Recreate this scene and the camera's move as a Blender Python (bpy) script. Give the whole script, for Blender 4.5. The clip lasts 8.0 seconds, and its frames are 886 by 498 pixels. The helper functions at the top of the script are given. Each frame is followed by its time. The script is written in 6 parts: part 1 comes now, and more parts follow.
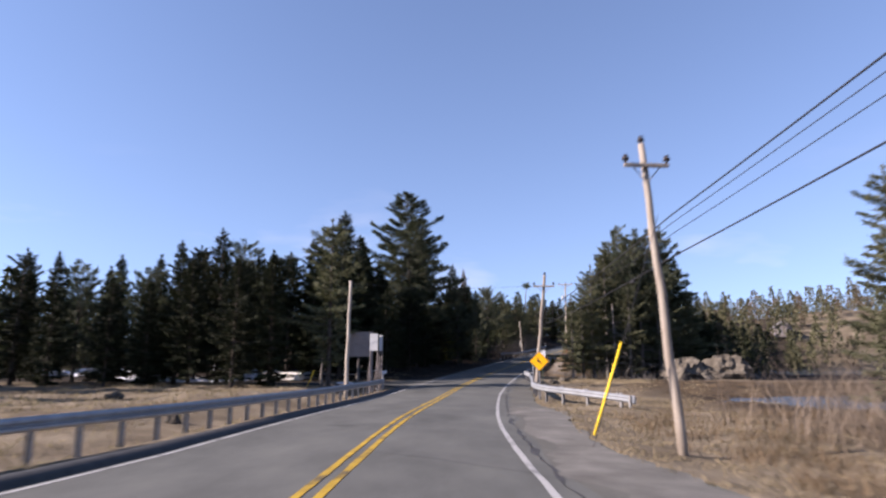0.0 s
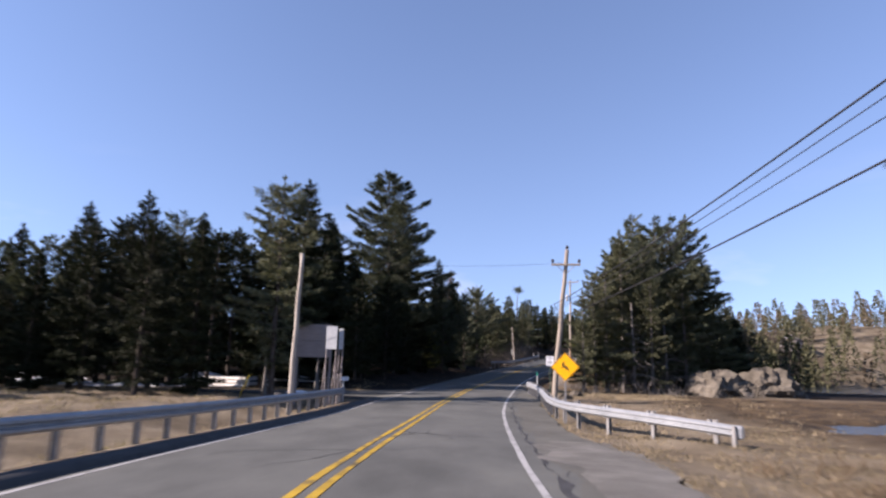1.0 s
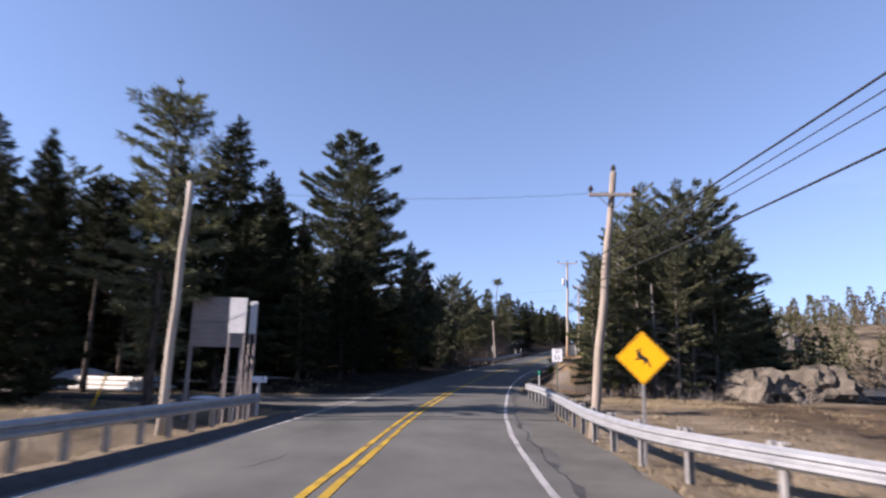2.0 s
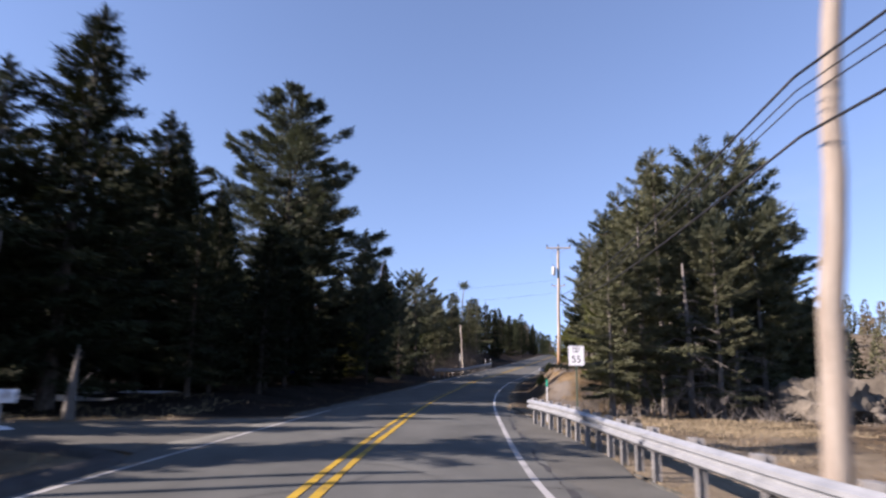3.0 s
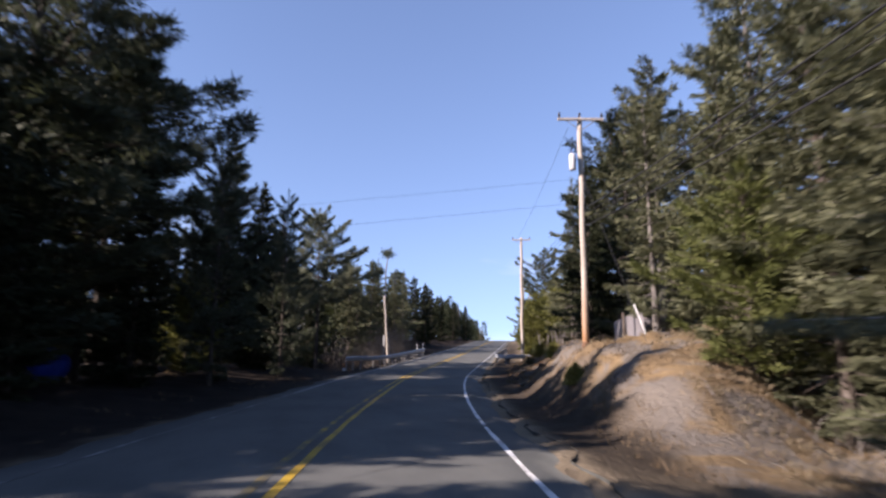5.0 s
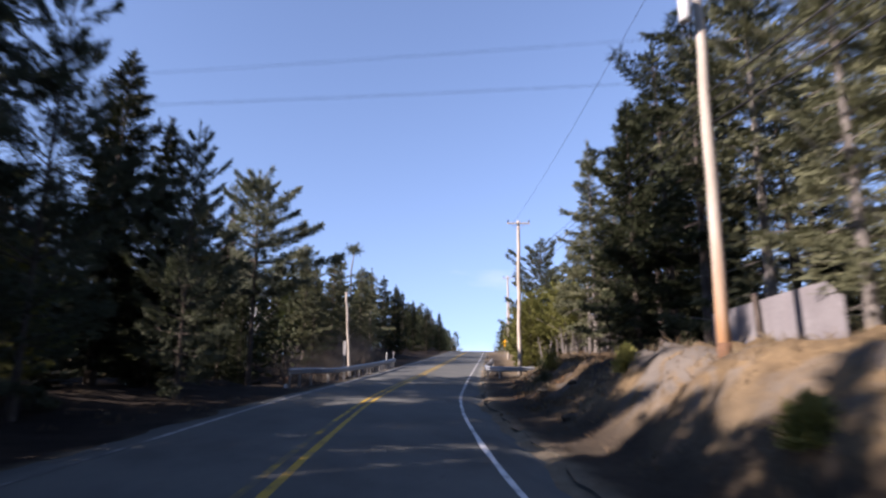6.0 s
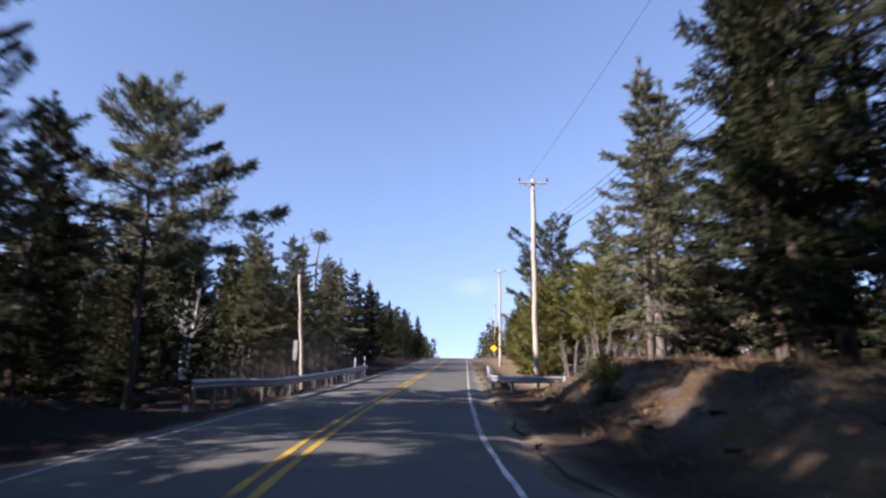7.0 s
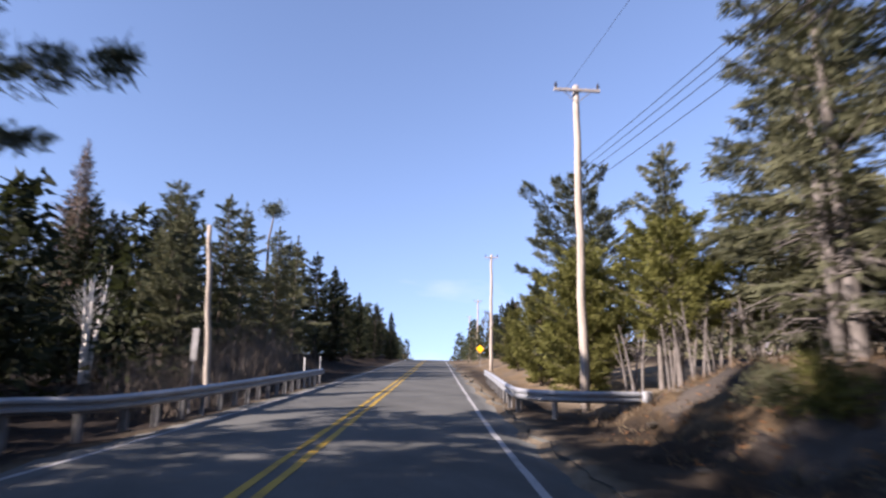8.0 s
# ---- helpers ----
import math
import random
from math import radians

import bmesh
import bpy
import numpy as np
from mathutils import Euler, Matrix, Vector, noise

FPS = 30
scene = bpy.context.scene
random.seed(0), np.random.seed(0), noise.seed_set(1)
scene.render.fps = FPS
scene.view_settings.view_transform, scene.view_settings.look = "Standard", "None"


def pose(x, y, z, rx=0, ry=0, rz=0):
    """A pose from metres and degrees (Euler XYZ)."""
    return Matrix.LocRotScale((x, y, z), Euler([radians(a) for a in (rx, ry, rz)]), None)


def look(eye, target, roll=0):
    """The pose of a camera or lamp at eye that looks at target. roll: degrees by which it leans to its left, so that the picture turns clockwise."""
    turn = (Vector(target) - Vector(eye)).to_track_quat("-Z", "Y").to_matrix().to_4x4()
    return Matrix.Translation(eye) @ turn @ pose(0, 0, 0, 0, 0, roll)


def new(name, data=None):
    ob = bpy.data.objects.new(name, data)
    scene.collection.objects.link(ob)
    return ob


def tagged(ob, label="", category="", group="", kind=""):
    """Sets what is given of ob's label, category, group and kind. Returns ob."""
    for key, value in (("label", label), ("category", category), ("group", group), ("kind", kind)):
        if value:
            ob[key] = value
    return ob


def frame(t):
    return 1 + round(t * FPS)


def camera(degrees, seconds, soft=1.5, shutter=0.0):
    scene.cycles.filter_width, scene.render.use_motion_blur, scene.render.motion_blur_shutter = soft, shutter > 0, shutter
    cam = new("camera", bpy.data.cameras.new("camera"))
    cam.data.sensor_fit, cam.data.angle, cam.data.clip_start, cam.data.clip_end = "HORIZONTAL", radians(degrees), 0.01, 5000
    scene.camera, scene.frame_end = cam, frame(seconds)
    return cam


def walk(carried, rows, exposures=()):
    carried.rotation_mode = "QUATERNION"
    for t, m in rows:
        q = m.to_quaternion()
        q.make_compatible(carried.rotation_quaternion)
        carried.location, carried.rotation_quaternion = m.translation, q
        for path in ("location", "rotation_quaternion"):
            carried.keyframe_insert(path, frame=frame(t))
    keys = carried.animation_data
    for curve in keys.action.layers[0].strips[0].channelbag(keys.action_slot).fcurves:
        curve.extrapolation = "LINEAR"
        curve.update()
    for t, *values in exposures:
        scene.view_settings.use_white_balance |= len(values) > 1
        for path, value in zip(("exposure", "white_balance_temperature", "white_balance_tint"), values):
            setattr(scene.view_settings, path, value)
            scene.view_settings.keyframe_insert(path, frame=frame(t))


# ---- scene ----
cam = camera(71.4, 8.0, soft=2.4, shutter=0.5)
METRES, EYE, TILT, LEAN, TURN = 92.0, 1.56, 9.8, 0.0, 0.0
ROWS = [
    (0.0, 0.0, 0.0, 0.0, -0.0, 0.0, 0.0),
    (0.5, 0.0004, 0.0597, -0.0131, -0.4, 0.12, -0.4),
    (1.0, 0.0012, 0.1214, -0.0252, -1.26, 0.92, -1.56),
    (1.5, 0.0031, 0.1835, -0.0366, -2.3, 0.5, -1.88),
    (3.0, 0.0153, 0.3689, -0.0726, -7.3, 2.31, -2.42),
    (3.5, 0.0223, 0.4292, -0.0827, -9.33, 1.93, -2.49),
    (4.0, 0.0305, 0.4894, -0.0933, -11.45, 1.71, -2.43),
    (5.5, 0.0631, 0.6692, -0.1203, -16.08, 2.02, -3.1),
    (6.0, 0.0766, 0.7275, -0.1289, -17.49, 2.9, -3.36),
    (6.5, 0.0916, 0.7874, -0.1374, -18.62, 2.73, -3.31),
    (7.0, 0.1085, 0.8488, -0.1459, -19.75, 3.75, -3.64),
    (7.5, 0.1262, 0.9097, -0.1534, -20.93, 3.79, -4.14),
    (8.0, 0.1462, 0.9708, -0.1608, -22.22, 4.12, -4.43),
]
walk(cam, [(t, pose(0, 0, EYE, TILT, LEAN, TURN) @ pose(METRES * x, METRES * y, METRES * z, 90 + pitch, roll, yaw)) for t, x, y, z, yaw, pitch, roll in ROWS],
     exposures=((0.0, 1.46, 6700, 26), (1.5, 1.48, 6700, 26), (3.0, 1.56, 6700, 26), (4.0, 1.59, 6700, 26), (8.0, 1.70, 6700, 26)))

# ---------------------------------------------------------------- world and sun
SUN_AZ, SUN_EL = 260.0, 28.0   # compass bearing of the sun (0 = +y, 90 = +x) and its height
world = bpy.data.worlds.new("sky")
scene.world = world
world.use_nodes = True
wn = world.node_tree
sky = wn.nodes.new("ShaderNodeTexSky")
sky.sky_type = "NISHITA"
sky.sun_disc = False
sky.sun_elevation = radians(SUN_EL)
sky.sun_rotation = radians(SUN_AZ)
sky.air_density, sky.dust_density, sky.ozone_density = 0.8, 0.0, 2.3
# the air is clear down to the horizon: a gentle fall from blue to pale blue
direction = wn.nodes.new("ShaderNodeTexCoord")
raised = wn.nodes.new("ShaderNodeMapping")
raised.inputs["Scale"].default_value = (1.0, 1.0, 0.70)
raised.inputs["Location"].default_value = (0.0, 0.0, 0.118)
wn.links.new(direction.outputs["Generated"], raised.inputs["Vector"])
wn.links.new(raised.outputs[0], sky.inputs["Vector"])
# a few thin pale clouds low in the sky
drift = wn.nodes.new("ShaderNodeMapping")
drift.inputs["Scale"].default_value = (1.0, 1.0, 3.6)
wn.links.new(direction.outputs["Generated"], drift.inputs["Vector"])
puffs = wn.nodes.new("ShaderNodeTexNoise")
puffs.inputs["Scale"].default_value, puffs.inputs["Detail"].default_value = 3.4, 5
wn.links.new(drift.outputs[0], puffs.inputs["Vector"])
cloud = wn.nodes.new("ShaderNodeMapRange")
cloud.inputs["From Min"].default_value, cloud.inputs["From Max"].default_value = 0.60, 0.80
cloud.inputs["To Max"].default_value = 0.35
wn.links.new(puffs.outputs["Fac"], cloud.inputs["Value"])
veil = wn.nodes.new("ShaderNodeMix")
veil.data_type = "RGBA"
veil.inputs["B"].default_value = (5.2, 5.3, 5.6, 1)
height = wn.nodes.new("ShaderNodeSeparateXYZ")
wn.links.new(direction.outputs["Generated"], height.inputs[0])
low = wn.nodes.new("ShaderNodeMapRange")
low.inputs["From Min"].default_value, low.inputs["From Max"].default_value = 0.14, 0.30
low.inputs["To Min"].default_value, low.inputs["To Max"].default_value = 1.0, 0.0
wn.links.new(height.outputs["Z"], low.inputs["Value"])
amount = wn.nodes.new("ShaderNodeMath")
amount.operation = "MULTIPLY"
wn.links.new(cloud.outputs[0], amount.inputs[0])
wn.links.new(low.outputs[0], amount.inputs[1])
wn.links.new(amount.outputs[0], veil.inputs["Factor"])
wn.links.new(sky.outputs[0], veil.inputs["A"])
wn.links.new(veil.outputs["Result"], wn.nodes["Background"].inputs[0])
wn.nodes["Background"].inputs[1].default_value = 0.083
sun = new("sun", bpy.data.lights.new("sun", "SUN"))
sun.data.energy, sun.data.angle, sun.data.color = 5.0, radians(0.53), (1.0, 0.94, 0.84)
sd = Vector((math.sin(radians(SUN_AZ)) * math.cos(radians(SUN_EL)), math.cos(radians(SUN_AZ)) * math.cos(radians(SUN_EL)), math.sin(radians(SUN_EL))))
sun.matrix_world = look(sd * 80, (0, 0, 0))

# ---------------------------------------------------------------- materials
def material(name, colors, scale=4.0, fine=40.0, rough=0.8, metal=0.0, bump=0.3, stops=(0.3, 0.7), random_shift=0.0, spec=0.2, stretch=(1, 1, 1), bump_dist=0.02):
    """Noise at two scales between colours, with fine relief."""
    m = bpy.data.materials.new(name)
    m.use_nodes = True
    nt = m.node_tree
    bs = nt.nodes["Principled BSDF"]
    bs.inputs["Roughness"].default_value = rough
    bs.inputs["Metallic"].default_value = metal
    bs.inputs["Specular IOR Level"].default_value = spec
    tc = nt.nodes.new("ShaderNodeTexCoord")
    mp = nt.nodes.new("ShaderNodeMapping")
    mp.inputs["Scale"].default_value = stretch
    nt.links.new(tc.outputs["Object"], mp.inputs["Vector"])
    n1 = nt.nodes.new("ShaderNodeTexNoise")
    n1.inputs["Scale"].default_value, n1.inputs["Detail"].default_value, n1.inputs["Roughness"].default_value = scale, 6, 0.62
    n2 = nt.nodes.new("ShaderNodeTexNoise")
    n2.inputs["Scale"].default_value, n2.inputs["Detail"].default_value = fine, 4
    for n in (n1, n2):
        nt.links.new(mp.outputs[0], n.inputs["Vector"])
    ramp = nt.nodes.new("ShaderNodeValToRGB")
    el = ramp.color_ramp.elements
    while len(el) < len(colors):
        el.new(0.5)
    for i, c in enumerate(colors):
        el[i].position = stops[0] + (stops[1] - stops[0]) * i / max(1, len(colors) - 1)
        el[i].color = (*c, 1)
    nt.links.new(n1.outputs["Fac"], ramp.inputs["Fac"])
    hsv = nt.nodes.new("ShaderNodeHueSaturation")
    nt.links.new(ramp.outputs["Color"], hsv.inputs["Color"])
    mr = nt.nodes.new("ShaderNodeMapRange")
    mr.inputs["To Min"].default_value, mr.inputs["To Max"].default_value = 0.72, 1.28
    nt.links.new(n2.outputs["Fac"], mr.inputs["Value"])
    if random_shift:
        oi = nt.nodes.new("ShaderNodeObjectInfo")
        r2 = nt.nodes.new("ShaderNodeMapRange")
        r2.inputs["To Min"].default_value, r2.inputs["To Max"].default_value = 1 - random_shift, 1 + random_shift
        nt.links.new(oi.outputs["Random"], r2.inputs["Value"])
        mu = nt.nodes.new("ShaderNodeMath")
        mu.operation = "MULTIPLY"
        nt.links.new(mr.outputs[0], mu.inputs[0])
        nt.links.new(r2.outputs[0], mu.inputs[1])
        nt.links.new(mu.outputs[0], hsv.inputs["Value"])
    else:
        nt.links.new(mr.outputs[0], hsv.inputs["Value"])
    nt.links.new(hsv.outputs[0], bs.inputs["Base Color"])
    if bump:
        bp = nt.nodes.new("ShaderNodeBump")
        bp.inputs["Strength"].default_value, bp.inputs["Distance"].default_value = bump, bump_dist
        nt.links.new(n2.outputs["Fac"], bp.inputs["Height"])
        nt.links.new(bp.outputs[0], bs.inputs["Normal"])
    return m


def foliage(name, dark, light, see=0.12, fine=0.0):
    """Needles or leaves: colour by clump and by tree, a little light coming through."""
    m = material(name, (dark, light), scale=0.9, fine=9, rough=0.7, bump=0, random_shift=0.22, spec=0.1)
    nt = m.node_tree
    bs = nt.nodes["Principled BSDF"]
    tr = nt.nodes.new("ShaderNodeBsdfTranslucent")
    tr.inputs["Color"].default_value = (light[0] * 1.3, light[1] * 1.4, light[2], 1)
    mix = nt.nodes.new("ShaderNodeMixShader")
    mix.inputs[0].default_value = see
    nt.links.new(bs.outputs[0], mix.inputs[1])
    nt.links.new(tr.outputs[0], mix.inputs[2])
    out = mix.outputs[0]
    if fine:   # gaps between the needles of a spray
        tc = nt.nodes.new("ShaderNodeTexCoord")
        no = nt.nodes.new("ShaderNodeTexNoise")
        no.inputs["Scale"].default_value, no.inputs["Detail"].default_value, no.inputs["Roughness"].default_value = fine, 2, 0.6
        nt.links.new(tc.outputs["Object"], no.inputs["Vector"])
        gap = nt.nodes.new("ShaderNodeMath")
        gap.operation = "GREATER_THAN"
        gap.inputs[1].default_value = 0.53
        nt.links.new(no.outputs["Fac"], gap.inputs[0])
        clear = nt.nodes.new("ShaderNodeBsdfTransparent")
        cut = nt.nodes.new("ShaderNodeMixShader")
        nt.links.new(gap.outputs[0], cut.inputs[0])
        nt.links.new(out, cut.inputs[1])
        nt.links.new(clear.outputs[0], cut.inputs[2])
        out = cut.outputs[0]
    nt.links.new(out, nt.nodes["Material Output"].inputs["Surface"])
    return m


ASPHALT = material("asphalt", ((0.054, 0.056, 0.052), (0.076, 0.078, 0.073), (0.096, 0.098, 0.090)), scale=0.55, fine=55, rough=0.9, bump=0.35, bump_dist=0.008, stretch=(1.0, 0.45, 1.0))
ASPHALT_OLD = material("old_asphalt", ((0.060, 0.059, 0.052), (0.098, 0.096, 0.085)), scale=0.8, fine=30, rough=0.92, bump=0.5, bump_dist=0.015)
TAR = material("tar", ((0.027, 0.026, 0.026), (0.050, 0.049, 0.048)), scale=3, fine=40, rough=0.7, bump=0.2)
PAINT_WHITE = material("worn_white_paint", ((0.084, 0.084, 0.084), (0.202, 0.202, 0.199), (0.281, 0.281, 0.275)), scale=1.6, fine=28, rough=0.7, bump=0.15, stops=(0.30, 0.52))
PAINT_YELLOW = material("worn_yellow_paint", ((0.082, 0.066, 0.037), (0.264, 0.170, 0.022), (0.352, 0.226, 0.022)), scale=1.3, fine=24, rough=0.7, bump=0.15, stops=(0.32, 0.58))
GALV = material("galvanised_steel", ((0.205, 0.218, 0.232), (0.262, 0.276, 0.290), (0.300, 0.314, 0.328)), scale=3, fine=35, rough=0.45, metal=0.35, bump=0.08, random_shift=0.06)
GALV_POST = material("weathered_steel_post", ((0.150, 0.148, 0.145), (0.255, 0.252, 0.248)), scale=4, fine=30, rough=0.6, metal=0.35, bump=0.15, random_shift=0.12)
WOOD_POLE = material("weathered_pole_wood", ((0.141, 0.113, 0.088), (0.225, 0.191, 0.157), (0.265, 0.237, 0.203)), scale=2.2, fine=26, rough=0.85, bump=0.45, stretch=(6, 6, 0.35), random_shift=0.08)
WOOD_PALE = material("pale_pole_wood", ((0.18, 0.15, 0.12), (0.30, 0.262, 0.222), (0.36, 0.325, 0.285)), scale=2.2, fine=26, rough=0.85, bump=0.4, stretch=(6, 6, 0.35), random_shift=0.06)
WOOD_STAINED = material("pale_pole_wood_stained_below", ((0.18, 0.15, 0.12), (0.30, 0.262, 0.222), (0.36, 0.325, 0.285)), scale=2.2, fine=26, rough=0.85, bump=0.4, stretch=(6, 6, 0.35))


def stain_below(m, colour, z0, z1):
    """A preservative stain that fades up the pole in streaks."""
    nt = m.node_tree
    bs = nt.nodes["Principled BSDF"]
    base = bs.inputs["Base Color"].links[0].from_socket
    tc = nt.nodes.new("ShaderNodeTexCoord")
    xyz = nt.nodes.new("ShaderNodeSeparateXYZ")
    nt.links.new(tc.outputs["Object"], xyz.inputs[0])
    mp = nt.nodes.new("ShaderNodeMapping")
    mp.inputs["Scale"].default_value = (9, 9, 0.7)
    nt.links.new(tc.outputs["Object"], mp.inputs["Vector"])
    no = nt.nodes.new("ShaderNodeTexNoise")
    no.inputs["Scale"].default_value = 1.0
    nt.links.new(mp.outputs[0], no.inputs["Vector"])
    shift = nt.nodes.new("ShaderNodeMath")
    shift.operation = "MULTIPLY_ADD"
    shift.inputs[1].default_value = 3.0
    nt.links.new(no.outputs["Fac"], shift.inputs[0])
    nt.links.new(xyz.outputs["Z"], shift.inputs[2])
    mr = nt.nodes.new("ShaderNodeMapRange")
    mr.inputs["From Min"].default_value, mr.inputs["From Max"].default_value = z0 + 1.5, z1 + 1.5
    mr.inputs["To Min"].default_value, mr.inputs["To Max"].default_value = 0.9, 0.0
    nt.links.new(shift.outputs[0], mr.inputs["Value"])
    mx = nt.nodes.new("ShaderNodeMix")
    mx.data_type = "RGBA"
    mx.inputs["B"].default_value = (*colour, 1)
    nt.links.new(mr.outputs[0], mx.inputs["Factor"])
    nt.links.new(base, mx.inputs["A"])
    nt.links.new(mx.outputs["Result"], bs.inputs["Base Color"])


stain_below(WOOD_STAINED, (0.26, 0.135, 0.06), 0.2, 2.6)
WOOD_RED = material("reddish_pole_wood", ((0.085, 0.045, 0.028), (0.190, 0.105, 0.058)), scale=2.0, fine=26, rough=0.85, bump=0.45, stretch=(6, 6, 0.4))
WOOD_GREY = material("grey_board", ((0.154, 0.134, 0.128), (0.230, 0.205, 0.198)), scale=2.0, fine=20, rough=0.85, bump=0.3, stretch=(1, 1, 7), random_shift=0.1)
SHED_GREY = material("grey_shed_panel", ((0.120, 0.110, 0.115), (0.158, 0.149, 0.154)), scale=1.2, fine=14, rough=0.8, bump=0.1, random_shift=0.04)
DARK_IRON = material("dark_porcelain", ((0.02, 0.018, 0.018), (0.05, 0.04, 0.04)), scale=8, fine=40, rough=0.35, bump=0)
CABLE = material("black_cable", ((0.012, 0.012, 0.014), (0.025, 0.025, 0.028)), scale=3, fine=20, rough=0.6, bump=0)
GREY_PAINT = material("grey_painted_steel", ((0.336, 0.344, 0.352), (0.440, 0.448, 0.456)), scale=3, fine=20, rough=0.5, bump=0.05)
SIGN_YELLOW = material("sign_yellow", ((0.86, 0.38, 0.005), (0.92, 0.45, 0.008)), scale=5, fine=60, rough=0.45, bump=0.03)
SIGN_WHITE = material("sign_white", ((0.50, 0.515, 0.545), (0.575, 0.59, 0.61)), scale=4, fine=60, rough=0.45, bump=0.03)
SIGN_BLACK = material("sign_black", ((0.012, 0.012, 0.012), (0.03, 0.03, 0.03)), scale=6, fine=60, rough=0.5, bump=0)
SIGN_GREEN = material("sign_green", ((0.0, 0.22, 0.14), (0.01, 0.30, 0.20)), scale=5, fine=60, rough=0.45, bump=0)
GUARD_YELLOW = material("yellow_plastic", ((0.75, 0.48, 0.02), (0.85, 0.60, 0.04)), scale=4, fine=30, rough=0.5, bump=0.05)
GUARD_WHITE = material("white_plastic", ((0.36, 0.36, 0.35), (0.48, 0.48, 0.47)), scale=4, fine=30, rough=0.5, bump=0.05)
BLUE_PLASTIC = material("blue_tarp", ((0.01, 0.03, 0.25), (0.02, 0.06, 0.40)), scale=4, fine=20, rough=0.5, bump=0.1)
BARK = material("conifer_bark", ((0.022, 0.017, 0.014), (0.064, 0.051, 0.043), (0.122, 0.105, 0.093)), scale=2.2, fine=16, rough=0.95, bump=0.7, stretch=(5, 5, 1.2), bump_dist=0.04, random_shift=0.2)
BARK_GREY = material("dead_grey_wood", ((0.082, 0.072, 0.064), (0.164, 0.149, 0.138)), scale=3, fine=18, rough=0.95, bump=0.5, stretch=(5, 5, 1))
BIRCH = material("birch_bark", ((0.170, 0.140, 0.120), (0.60, 0.57, 0.52), (0.70, 0.68, 0.64)), scale=3, fine=12, rough=0.8, bump=0.3, stops=(0.32, 0.5), stretch=(1.5, 1.5, 5))
TWIG = material("bare_twigs", ((0.078, 0.061, 0.046), (0.175, 0.140, 0.108)), scale=1.5, fine=8, rough=0.95, bump=0)
# Spruce needles are darkened to look shaded; the fir below is lightened as sunlit.
SPRUCE_SHADED = foliage("shaded_spruce_needles", (0.007, 0.010, 0.005), (0.032, 0.037, 0.018), see=0.04, fine=22.0)
PINE = foliage("pine_needles", (0.028, 0.035, 0.024), (0.088, 0.096, 0.062), see=0.12, fine=22.0)
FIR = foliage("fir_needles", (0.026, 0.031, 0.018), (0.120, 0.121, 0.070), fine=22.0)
BUSH = foliage("bush_leaves", (0.110, 0.115, 0.030), (0.220, 0.205, 0.070), see=0.2)
# Lighter copy of the pine needles, with sunlight worked into the colour.
PINE_LIT = foliage("lit_pine_needles", (0.045, 0.052, 0.036), (0.125, 0.132, 0.090), see=0.12, fine=22.0)
CEDAR = foliage("cedar_foliage", (0.055, 0.060, 0.016), (0.135, 0.132, 0.042), see=0.2, fine=22.0)
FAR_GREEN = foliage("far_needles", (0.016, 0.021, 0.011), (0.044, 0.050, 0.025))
# A lighter olive copy of the far needles; the sun is in the colour.
FAR_SUNLIT = foliage("far_sunlit_needles", (0.040, 0.043, 0.024), (0.115, 0.108, 0.062))
GOLD = foliage("young_pine_needles", (0.045, 0.055, 0.018), (0.112, 0.120, 0.042), see=0.2, fine=22.0)
RUSSET = foliage("russet_grass", (0.062, 0.042, 0.027), (0.175, 0.122, 0.076), see=0.15)
LARCH = foliage("dead_larch_twigs", (0.105, 0.075, 0.062), (0.190, 0.140, 0.118), see=0.1, fine=22.0)
FAR_BROWN = foliage("far_bare_wood", (0.071, 0.056, 0.040), (0.130, 0.103, 0.071))
GRASS_DRY = foliage("dry_grass", (0.140, 0.110, 0.072), (0.265, 0.214, 0.142), see=0.2)
LEAF_RUST = foliage("fallen_leaves", (0.105, 0.050, 0.022), (0.230, 0.125, 0.058), see=0.1)
GRASS_RUST = foliage("rusty_sedge", (0.065, 0.046, 0.030), (0.136, 0.098, 0.062), see=0.2)
ROCK = material("brown_grey_rock", ((0.036, 0.031, 0.025), (0.080, 0.069, 0.055), (0.133, 0.116, 0.094)), scale=1.4, fine=12, rough=0.95, bump=0.9, bump_dist=0.06, random_shift=0.12)
SNOW = material("old_snow", ((0.474, 0.490, 0.520), (0.627, 0.634, 0.650)), scale=1.5, fine=14, rough=0.7, bump=0.3, bump_dist=0.03)


